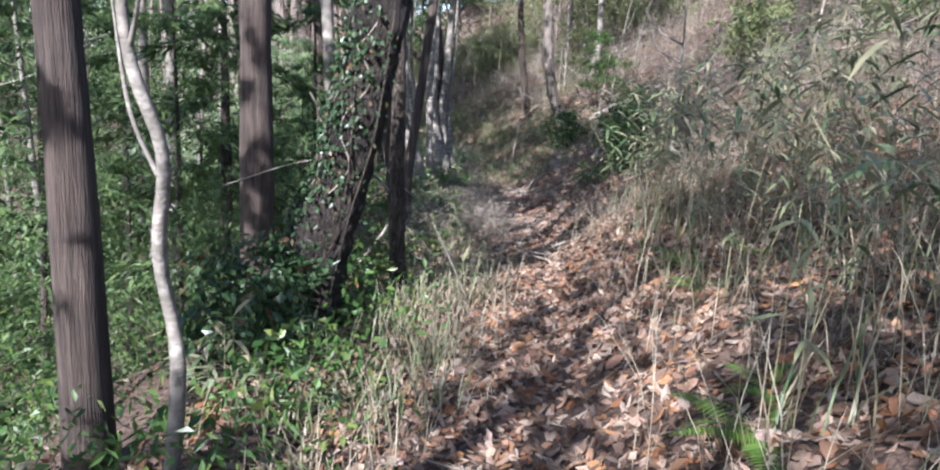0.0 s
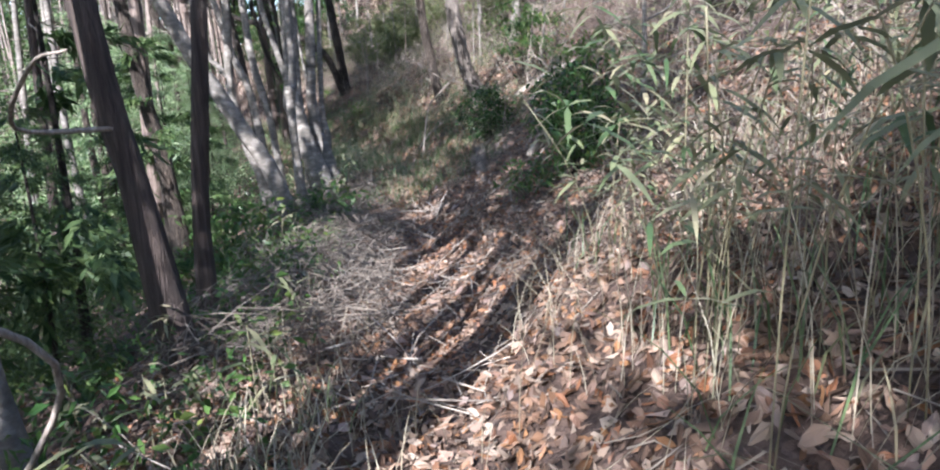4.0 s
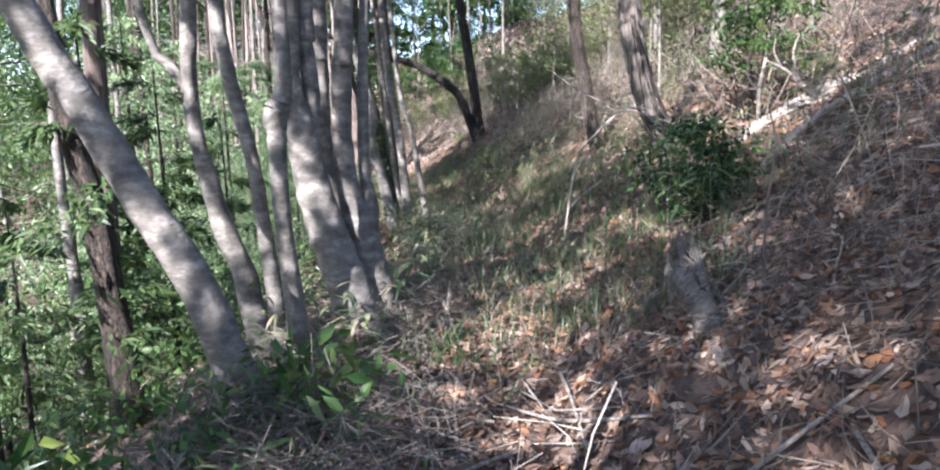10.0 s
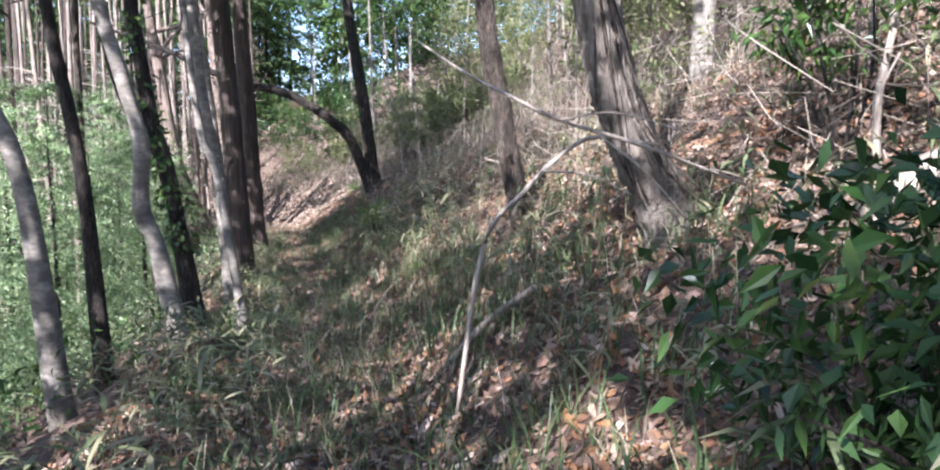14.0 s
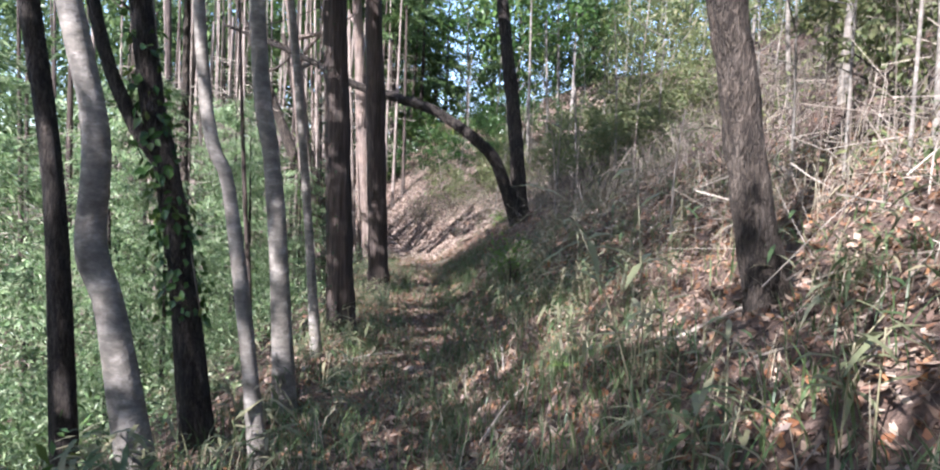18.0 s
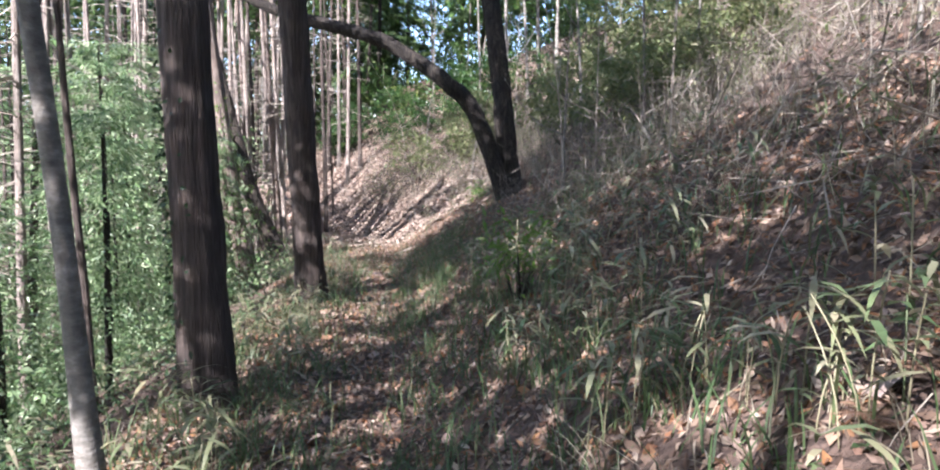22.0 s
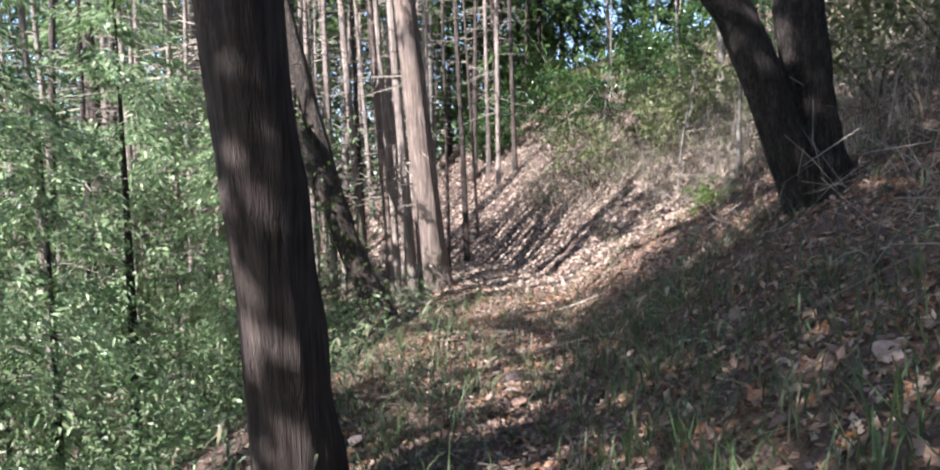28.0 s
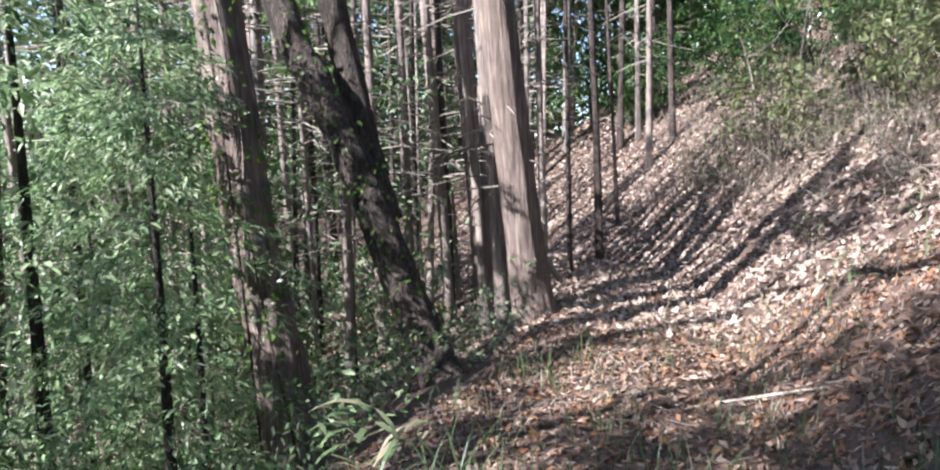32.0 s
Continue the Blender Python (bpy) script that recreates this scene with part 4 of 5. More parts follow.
def bowl_litter():
    """Leaves and needles over the hollow where the trail bends away, sunlight in their colour."""
    r0 = np.random.default_rng(4)
    n = 60000
    x, y = r0.uniform(-10, 4, n), r0.uniform(39.5, 53, n)
    at = on_ground(x, y, 0.01)
    up = unit(slope_normals(x, y) + r0.normal(size=(n, 3)) * 0.7)
    way = unit(np.cross(up, rand_dirs(r0, n)))
    size = 0.115 * r0.uniform(0.4, 1.3, n)
    v, f = blades(at - way * size[:, None] / 2, way, np.cross(up, way), size, size * r0.uniform(0.3, 0.6, n), -0.08, r0.uniform(-0.3, 0.3, (n, 1)))
    tagged(new("leaf_litter", raw_mesh("leaf_litter", v, f, M_SUNLIT_NEEDLE)), "dry leaves over the bank of the hollow, lightened as sunlit", "leaf litter", kind="stuff")


bowl_litter()


def twigs(name, seed, n, d0, d1, y0, y1, long, thick, lift, label, mat=None):
    r0 = np.random.default_rng(seed)
    x, y = along_trail(r0, n, d0, d1, y0, y1)
    at = on_ground(x, y, 0.01) + np.array([0, 0, 1]) * r0.uniform(0, lift, (n, 1))
    up = unit(slope_normals(x, y) + r0.normal(size=(n, 3)) * (0.25 + lift))
    way = unit(np.cross(up, rand_dirs(r0, n)))
    side = np.cross(up, way)
    ln = long * r0.uniform(0.3, 1.2, n)[:, None]
    w = thick * r0.uniform(0.5, 1.4, n)[:, None]
    bend = r0.normal(size=(n, 1)) * 0.12 * ln
    a, m, b = at - way * ln / 2, at + side * bend, at + way * ln / 2
    pts = [a, m, b]
    v, f = [], []
    for k, q in enumerate(pts):
        ww = w * (1.0, 0.8, 0.35)[k]
        v.append(np.stack([q + side * ww, q + up * ww, q - side * ww * 0.7 - up * ww * 0.7], 1))
    v = np.concatenate(v, 1).reshape(-1, 3)
    base = np.arange(n)[:, None] * 9
    quads = np.array([[k * 3 + j, k * 3 + (j + 1) % 3, (k + 1) * 3 + (j + 1) % 3, (k + 1) * 3 + j] for k in range(2) for j in range(3)])
    f = (base[:, :, None] + quads[None]).reshape(-1, 4)
    return tagged(new(name, raw_mesh(name, v, f, mat or M_TWIG)), label, "twigs", kind="stuff")


twigs("fallen_twigs", 11, 5000, -2.2, 4.5, -1, 40, 0.3, 0.004, 0.03, "thin dry twigs strewn over the leaf litter")
twigs("brush_pile", 12, 3000, -1.5, -0.1, 8.2, 13.6, 0.45, 0.003, 0.32, "tangled grey brushwood heaped across the trail's edge")
twigs("brush_pile", 16, 300, -1.4, 0.6, 7.2, 13.8, 0.6, 0.0045, 0.14, "bleached grey sticks tangled across the trail", M_DEADTWIG)
twigs("brush_pile", 13, 1900, 0.6, 2.6, 8.0, 16.2, 0.4, 0.0026, 0.16, "tangled dead twigs on the bank beside the trail")
twigs("brush_pile", 15, 1500, -1.8, -0.5, 12.5, 16.5, 0.5, 0.003, 0.2, "tangled dead twigs at the foot of grey stems")
twigs("brush_thicket", 14, 6000, 2.0, 8.5, 4, 50, 0.8, 0.0035, 0.8, "bare grey brush on the upper slope")
twigs("brush_thicket", 17, 6000, 1.8, 8.5, 8, 50, 0.7, 0.0035, 0.7, "bleached bare brush on the upper slope", M_DEADTWIG)


def grass(name, seed, n, d0, d1, y0, y1, tall, wide, lean, mat, label, category="grass", tufts=0):
    """Curved blades of three quads, alone or in tufts."""
    r0 = np.random.default_rng(seed)
    if tufts:
        tx, ty = along_trail(r0, tufts, d0, d1, y0, y1)
        k = r0.integers(0, tufts, n)
        x, y = tx[k] + r0.normal(size=n) * 0.09, ty[k] + r0.normal(size=n) * 0.09
    else:
        x, y = along_trail(r0, n, d0, d1, y0, y1)
    at = on_ground(x, y, -0.01)
    ang = r0.uniform(0, 6.28, n)
    out = np.stack([np.cos(ang), np.sin(ang), np.zeros(n)], 1)
    side = np.stack([-np.sin(ang), np.cos(ang), np.zeros(n)], 1)
    h = tall * r0.uniform(0.35, 1.15, n)[:, None]
    b = lean * r0.uniform(0.2, 1.4, n)[:, None]
    rows = []
    for u, w in ((0, 0.7), (0.4, 1), (0.75, 0.7), (1, 0.08)):
        c = at + np.array([0, 0, 1]) * h * (u - 0.25 * b * u**2.5) + out * h * b * u**1.8
        rows += [c + side * wide * w / 2, c - side * wide * w / 2]
    v = np.stack(rows, 1).reshape(-1, 3)
    quads = np.array([[2 * q, 2 * q + 1, 2 * q + 3, 2 * q + 2] for q in range(3)])
    f = (np.arange(n)[:, None, None] * 8 + quads[None]).reshape(-1, 4)
    return tagged(new(name, raw_mesh(name, v, f, mat)), label, category, kind="stuff")


grass("dry_grass", 21, 1000, 0.8, 4.2, -1, 9, 0.85, 0.005, 0.75, M_STRAW, "tall dry straw stalks on the bank", tufts=380)
grass("green_grass", 32, 1700, 0.95, 4.2, -1, 9, 0.6, 0.009, 0.9, M_SASA, "long narrow bamboo-grass blades over the bank", tufts=420)
grass("green_grass", 33, 900, -1.1, -0.3, 0, 8, 0.35, 0.010, 0.8, M_SASA, "green grass tufts on the trail's edge", tufts=80)
grass("dry_grass", 22, 900, -0.9, 1.8, 14, 25, 0.35, 0.005, 0.9, M_STRAW, "dry bent grass beside the trail", tufts=300)
grass("dry_grass", 23, 700, -1.0, -0.35, 2, 9, 0.35, 0.006, 0.6, M_STRAW, "pale dry grass on the trail's edge", tufts=120)
grass("green_grass", 24, 5000, -1.6, 2.2, 16, 40, 0.26, 0.007, 0.7, M_GRASS, "green grass along the trail", tufts=500)
grass("bare_brush", 25, 6000, 2.6, 9.0, 12, 52, 1.2, 0.006, 0.5, M_TWIG, "thin bare grey brush stems on the upper slope", "brush", tufts=1600)
grass("bare_brush", 26, 1200, 1.6, 8.0, 2, 14, 1.0, 0.005, 0.5, M_TWIG, "thin bare brush stems on the bank", "brush", tufts=600)
grass("dry_grass", 27, 5000, 2.5, 9.0, 8, 52, 0.6, 0.006, 0.8, M_STRAW, "pale dry grass over the upper slope", tufts=700)
grass("green_grass", 28, 2700, 0.5, 3.6, 15, 36, 0.28, 0.010, 0.9, M_GRASS, "loose green grass on the bank above the trail", tufts=700)
grass("bare_brush", 30, 2600, 2.8, 8.5, 38, 47, 1.0, 0.006, 0.6, M_TWIG, "thin bare brush stems round the hollow", "brush", tufts=500)
grass("dry_grass", 31, 2600, 2.0, 8.5, 36, 47, 0.45, 0.006, 0.9, M_STRAW, "pale dry grass round the hollow", tufts=350)
grass("green_grass", 34, 3600, -1.5, -0.2, 14.3, 36, 0.30, 0.009, 0.9, M_GRASS, "green grass tufts along the trail's lower edge", tufts=330)
grass("green_grass", 38, 4200, 0.2, 1.5, 14.3, 36, 0.30, 0.009, 0.9, M_GRASS, "green grass tufts along the trail's upper edge", tufts=380)
grass("green_grass", 39, 1500, -0.25, 0.3, 13.8, 26, 0.2, 0.008, 0.9, M_GRASS, "short grass growing in the trail", tufts=150)
grass("dry_grass", 35, 1500, -0.9, 2.4, 13.8, 25, 0.3, 0.0045, 1.1, M_STRAW, "bent dry grass over the trail's edges", tufts=300)
grass("dry_grass", 36, 550, -0.75, 0.0, 3.6, 7.6, 0.32, 0.005, 0.9, M_STRAW, "pale sunlit grass on the trail's edge", tufts=50)
grass("dry_grass", 37, 800, 0.45, 3.2, -1, 9, 0.7, 0.0045, 0.8, M_STRAW, "thin dry stalks all over the bank", tufts=220)
grass("dry_grass", 29, 900, -1.4, 1.6, 34, 44, 0.2, 0.005, 1.3, M_STRAW, "sunlit dry grass on the crest of the trail", tufts=200)


def sasa_mesh(seed, tall, leaves, long, wide):
    """One dwarf bamboo: jointed culms with long pointed leaves in fans. Returns culm and leaf meshes."""
    r0 = np.random.default_rng(seed)
    culms, at, way = [], [], []
    for c in range(r0.integers(2, 4)):
        lean = r0.normal(size=2) * 0.16
        foot = r0.normal(size=2) * 0.05
        pts = [(foot[0] + lean[0] * u * u * tall, foot[1] + lean[1] * u * u * tall, u * tall * (1 - 0.1 * c) - 0.03, 0.0022 * (1.2 - u)) for u in (0, 0.35, 0.7, 1)]
        culms.append(tube(pts, 4, 2, 0, 0, seed))
        for k in range(leaves // 2):
            u = r0.choice([0.55, 0.75, 0.9, 1.0])
            q = np.array([foot[0] + lean[0] * u * u * tall, foot[1] + lean[1] * u * u * tall, u * tall * (1 - 0.1 * c)])
            a = r0.uniform(0, 6.28)
            at.append(q)
            way.append((math.cos(a), math.sin(a), r0.uniform(-0.5, 0.7)))
    at, way = np.array(at), unit(np.array(way))
    n = len(at)
    side = np.cross(way, np.array([[0, 0, 1.0]])) + r0.normal(size=(n, 3)) * 0.15
    # long leaf of two folded quads, drooping at the tip
    ln, w = (long * r0.uniform(0.6, 1.2, n))[:, None], (wide * r0.uniform(0.7, 1.2, n))[:, None]
    side = unit(side)
    dn = np.array([[0, 0, 1.0]])
    p1, p2, p3 = at + way * ln * 0.3, at + way * ln * 0.68 - dn * ln * 0.10, at + way * ln - dn * ln * 0.32
    rows = [at, p1 + side * w / 2, p1 - side * w / 2 , p2 + side * w * 0.42, p2 - side * w * 0.42, p3]
    v = np.stack(rows, 1).reshape(-1, 3)
    f = (np.arange(n)[:, None, None] * 6 + np.array([[0, 2, 1, 1], [1, 2, 4, 3], [3, 4, 5, 5]])[None]).reshape(-1, 4)
    tri = []
    for q in f:
        tri.append((q[0], q[1], q[2]))
        if q[3] != q[2]:
            tri.append((q[0], q[2], q[3]))
    return joined(culms), (v, np.array(tri)), np.array(f)


def sasa_things():
    r0 = np.random.default_rng(77)
    small = [sasa_mesh(500 + k, 0.42, 12, 0.17, 0.021) for k in range(5)]
    tall = [sasa_mesh(520 + k, 1.25, 22, 0.22, 0.024) for k in range(5)]
    made = {k: [(raw_mesh("culm", *c, M_CULM, True), raw_mesh("leaves", *l, M_SASA)) for c, l, _ in pool] for k, pool in (("small", small), ("tall", tall))}
    single = {k: [[raw_mesh("leaf", l[0][6 * q : 6 * q + 6], np.array([(0, 2, 1), (1, 2, 4), (1, 4, 3), (3, 4, 5)]), M_SASA) for q in range(len(l[0]) // 6)] for _, l, _ in pool]
              for k, pool in (("small", small), ("tall", tall))}
    spots = [(2.78, 20.45, "tall"), (2.85, 20.6, "small"), (2.2, 6.35, "tall"), (2.35, 6.55, "tall"), (1.25, 2.15, "tall"), (1.4, 2.4, "tall"), (0.55, 5.8, "small"), (0.7, 5.9, "small"), (2.55, 11.4, "small")]
    spots += [(*p, "tall") for p in zip(*along_trail(r0, 75, 1.05, 3.2, -0.5, 8.5))]
    spots += [(*p, "small") for p in zip(*along_trail(r0, 95, 0.95, 2.2, 15.5, 31))]
    spots += [(*p, "small") for p in zip(*along_trail(r0, 65, -1.5, -0.45, 15.5, 32))]
    spots += [(*p, "small") for p in zip(*along_trail(r0, 25, -1.8, -0.6, 0.5, 14))]
    for n, (x, y, kind) in enumerate(spots):
        t = thing("dwarf_bamboo", (x, y, hz(x, y)), "tall dwarf bamboo with drooping green leaves" if kind == "tall" else "low dwarf bamboo clump in the leaf litter",
                  "bamboo", "dwarf bamboo on the hillside")
        t.rotation_euler = (0, 0, r0.uniform(0, 6.28))
        s = r0.uniform(0.65, 1.25)
        t.scale = (s, s, s)
        culm, leaves = made[kind][n % 5]
        cane = part("culm", culm, t)
        if kind == "tall" or n % 4 == 0:
            for blade in single[kind][n % 5]:
                part("leaf", blade, cane)
        else:
            part("foliage", leaves, t)
    # the rest, joined
    rest = [(*p, "tall") for p in zip(*along_trail(r0, 230, 1.0, 5.0, -1.5, 9.5))]
    rest += [(*p, "small") for p in zip(*along_trail(r0, 150, 1.0, 4.0, 15, 31))]
    rest += [(*p, "small") for p in zip(*along_trail(r0, 220, -2.8, -0.6, 14, 36))]
    rest += [(*p, "small") for p in zip(*along_trail(r0, 30, 0.9, 3.0, 33, 42)) if (p[0] - 1.8) ** 2 + (p[1] - 34.7) ** 2 > 1.0]
    pieces = []
    for n, (x, y, kind) in enumerate(rest):
        v, f = (small if kind == "small" else tall)[n % 5][1]
        a, sc = r0.uniform(0, 6.28), r0.uniform(0.6, 1.25)
        ca, sa = math.cos(a) * sc, math.sin(a) * sc
        w = np.stack([v[:, 0] * ca - v[:, 1] * sa + x, v[:, 0] * sa + v[:, 1] * ca + y, v[:, 2] * sc + hz(x, y)], 1)
        pieces.append((w, f))
    tagged(new("bamboo_undergrowth", raw_mesh("bamboo_undergrowth", *joined(pieces), M_SASA)), "dense dwarf bamboo leaves over the hillside", "bamboo", kind="stuff")


sasa_things()


def undergrowth(seed, n, d0, d1, y0, y1, tall, length, mat, label):
    r0 = np.random.default_rng(seed)
    clumps = n // 45
    cx, cy = along_trail(r0, clumps, d0, d1, y0, y1)
    k = r0.integers(0, clumps, n)
    x, y = cx[k] + r0.normal(size=n) * 0.2, cy[k] + r0.normal(size=n) * 0.2
    at = on_ground(x, y) + np.array([0, 0, 1]) * (tall * r0.uniform(0.1, 1, n) * r0.uniform(0.4, 1, clumps)[k])[:, None]
    v, f = blades(at, rand_dirs(r0, n) + (0, 0, 0.1), rand_dirs(r0, n), length * r0.uniform(0.6, 1.3, n), length * 0.45 * r0.uniform(0.6, 1.3, n), 0.15)
    tagged(new("undergrowth", raw_mesh("undergrowth", v, f, mat)), label, "undergrowth", kind="stuff")


undergrowth(81, 15000, -7, -1.7, -2, 23, 0.8, 0.085, M_BROAD, "low green undergrowth down the slope")
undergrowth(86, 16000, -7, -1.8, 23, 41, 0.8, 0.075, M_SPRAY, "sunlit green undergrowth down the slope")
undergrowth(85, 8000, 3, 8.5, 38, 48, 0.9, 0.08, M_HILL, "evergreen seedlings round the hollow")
undergrowth(82, 22000, -9, -3.0, 21, 44, 1.4, 0.08, M_SPRAY, "undergrowth further down the slope, sunlight put into its green")
undergrowth(83, 12000, 2.8, 8, 2, 50, 0.9, 0.075, M_HILL, "scattered evergreen seedlings on the upper slope")
undergrowth(84, 5000, -1.7, -0.9, 1, 14, 0.45, 0.085, M_BROAD, "leafy seedlings on the downhill edge of the trail")


def shrub(x, y, size, n, mat, label, seed, length=0.08, width=0.038, lift=0.0, clumps=26):
    r0 = np.random.default_rng(seed)
    z = hz(x, y)
    top = thing("shrub", (x, y, z), label, "shrub")
    for k in range(7):
        e = unit(r0.normal(size=3) * (1, 1, 0.3) + (0, 0, 0.9)) * np.array(size) * 0.95
        part("stem", raw_mesh("stem", *tube([(0, 0, -0.06, 0.012), (*(e * 0.5 + r0.normal(size=3) * 0.04 + (0, 0, lift / 2)), 0.008), (*(e + (0, 0, lift)), 0.003)], 6, 3, 0, 0, k), M_DARK, True), top)
    v, f = leaf_cloud(r0, n, np.array(size), clumps, length, width, 0.10, 0.2)
    v = v + np.array([0, 0, size[2] * 0.8 + lift])
    part("foliage", raw_mesh("foliage", v, f, mat), top)
    return top


shrub(3.4, 15.95, (0.46, 0.38, 0.40), 2300, M_GLOSS, "dark glossy evergreen bush growing over a rotten stump", 1, 0.066, 0.034, 0.14)
shrub(3.42, 15.8, (0.40, 0.34, 0.34), 420, M_BROAD, "lighter green sprigs through a dark bush", 12, 0.07, 0.036, 0.22)
shrub(3.25, 10.95, (0.36, 0.36, 0.5), 1700, M_BROAD, "evergreen bush with glossy green leaves on the bank", 2, 0.075, 0.033, 0.1)
shrub(3.6, 11.5, (0.22, 0.22, 0.2), 220, M_BRIGHT, "sunlit yellow-green bush on the bank", 3, 0.09, 0.03, 0.85)
shrub(3.35, 11.3, (0.34, 0.34, 0.45), 1200, M_GLOSS, "dark evergreen bush on the bank", 9, 0.07, 0.032, 0.3)
shrub(2.85, 11.2, (0.24, 0.22, 0.2), 260, M_BROAD, "leafy green seedlings at the bush's foot", 11, 0.09, 0.03)
shrub(0.75, 13.4, (0.4, 0.4, 0.26), 300, M_BROAD, "young broad-leaved shrub at the foot of grey stems", 4, 0.14, 0.055)
shrub(0.0, 12.2, (0.6, 0.7, 0.4), 1100, M_BROAD, "low green shrub on the downhill edge", 5, 0.10, 0.045)
shrub(1.8, 28.2, (0.22, 0.22, 0.3), 260, M_BRIGHT, "small bright green sapling on the bank", 6, 0.09, 0.03, 0.25)
shrub(0.85, 38.4, (0.25, 0.25, 0.2), 220, M_BRIGHT, "small bright green fern-like plant", 7, 0.12, 0.03)
shrub(4.6, 18.2, (0.8, 0.7, 0.9), 2200, M_BROAD, "evergreen shrub on the upper bank", 8, 0.09, 0.035, 0.5)

for n in range(58):
    r0 = np.random.default_rng(1200 + n)
    if n < 20:
        x, y = r0.uniform(-6.0, 4.0), r0.uniform(48.0, 53.5)
        y = max(y, 50.6 - 0.45 * (x + 5) ** 1.0 if x > -5 else 50.6)
    else:
        x, y = along_trail(r0, 1, 3.8, 7.5, 6, 46) if n < 46 else along_trail(r0, 1, 3.2, 7, 34, 47)
        x, y = float(x[0]), float(y[0])
    w = r0.uniform(0.7, 1.25)
    shrub(x, y, (w, w, w * 0.85), 1300, (M_GLOSS if n % 2 else M_BROAD) if n < 20 else M_HILL, "dense dark evergreen bush above the bowl" if n < 20 else "evergreen bush among bare brush on the upper slope", 30 + n, 0.12, 0.05, 0.25, 50)


def bare_saplings():
    """Thin pale stems standing in the brush of the upper slope."""
    r0 = np.random.default_rng(1301)
    for n in range(40):
        x, y = along_trail(r0, 1, 2.6, 8.0, 9, 50)
        x, y = float(x[0]), float(y[0])
        z, r, tall, lean = hz(x, y), r0.uniform(0.012, 0.035), r0.uniform(2.2, 5), r0.normal(size=2) * 0.12
        lines = [[(x + lean[0] * u * u * tall, y + lean[1] * u * u * tall, z - 0.05 + u * tall, r * (1.1 - 0.9 * u)) for u in (0, 0.3, 0.65, 1)]]
        for k in range(3):
            u, a, ln = r0.uniform(0.3, 0.8), r0.uniform(0, 6.28), r0.uniform(0.4, 1.1)
            q = np.array([x + lean[0] * u * u * tall, y + lean[1] * u * u * tall, z - 0.05 + u * tall])
            lines.append([(*q, r * 0.5), (*(q + np.array([math.cos(a), math.sin(a), 0.5]) * ln * 0.5), r * 0.35), (*(q + np.array([math.cos(a), math.sin(a), 0.9]) * ln), 0.003)])
        dead_wood("bare_sapling", lines, M_GREY if n % 3 else M_DEAD, "thin bare sapling standing in the brush", "sapling", 1400 + n, 7)


# ---- dead wood ----
def dead_wood(name, lines, mat, label, category="branch", seed=0, sides=10, lumps=0.08, side_mat=None):
    """A fallen log or branch: the main stem and its side pieces."""
    base = np.array(lines[0][0][:3])
    top = thing(name, base, label, category)
    for k, line in enumerate(lines):
        p = np.array(line, float)
        p[:, :3] -= base
        part("stem" if k == 0 else "side_branch", raw_mesh("stem", *tube(p, sides if k == 0 else 6, 5, lumps, 0, seed + k), side_mat if side_mat and k else mat, True), top)
    return top


def g(x, y, up, r):
    """A point of a log lying on the slope."""
    return (x, y, hz(x, y) + up, r)


bare_saplings()
dead_wood("sawn_log", [[(2.9, 11.38, 0.36, 0.04), (3.02, 11.4, 0.53, 0.04), (3.14, 11.41, 0.70, 0.038), (3.3, 11.45, 0.86, 0.036)]], M_DEAD, "pale sawn log end leaning out of the bush", "log", 1)
dead_wood("fallen_log", [[(4.3, 17.5, 0.66, 0.10), (4.6, 17.5, 0.86, 0.095), (5.04, 17.46, 1.11, 0.08), (5.45, 17.4, 1.30, 0.065), (6.0, 17.4, 1.62, 0.05)]], M_DEAD, "grey fallen log lying up the bank", "log", 2)
dead_wood("dead_branch", [[(5.02, 17.38, 1.05, 0.022), (4.83, 17.4, 1.22, 0.022), (4.68, 17.4, 1.35, 0.015), (4.49, 17.4, 1.45, 0.006)],
                          [(4.84, 17.4, 1.2, 0.016), (4.74, 17.4, 1.48, 0.012), (4.79, 17.4, 1.70, 0.004)],
                          [(4.64, 17.4, 1.37, 0.012), (4.55, 17.38, 1.52, 0.009), (4.55, 17.36, 1.66, 0.004)],
                          [(4.92, 17.4, 1.14, 0.012), (4.93, 17.36, 1.36, 0.008), (4.98, 17.33, 1.5, 0.003)]], M_DEAD, "bleached forked dead branch standing in the litter", seed=3)
dead_wood("fallen_branch", [[g(3.95, 16.2, 0.04, 0.03), g(4.4, 16.45, 0.05, 0.035), g(4.9, 16.6, 0.06, 0.035), g(5.6, 16.5, 0.06, 0.03)]], M_DEAD, "crooked grey branch lying along the bank", seed=4)
dead_wood("bare_sapling", [[(4.66, 18.0, hz(4.66, 18.0) - 0.05, 0.025), (4.64, 18.0, hz(4.66, 18) + 0.35, 0.02), (4.72, 18.0, hz(4.66, 18) + 0.8, 0.018), (4.78, 18.0, hz(4.66, 18) + 1.5, 0.01)]], M_DEAD, "thin bare sapling on the bank", "sapling", 5)
dead_wood("dead_branch", [[g(3.12, 14.5, 0.03, 0.010), g(3.33, 14.7, 0.06, 0.012), g(3.75, 15.0, 0.05, 0.011), g(4.15, 15.3, 0.04, 0.008)],
                          [g(3.5, 14.82, 0.06, 0.006), g(3.55, 15.0, 0.1, 0.004)]], M_VINED, "thin crooked dead branch lying in the leaves", seed=26)
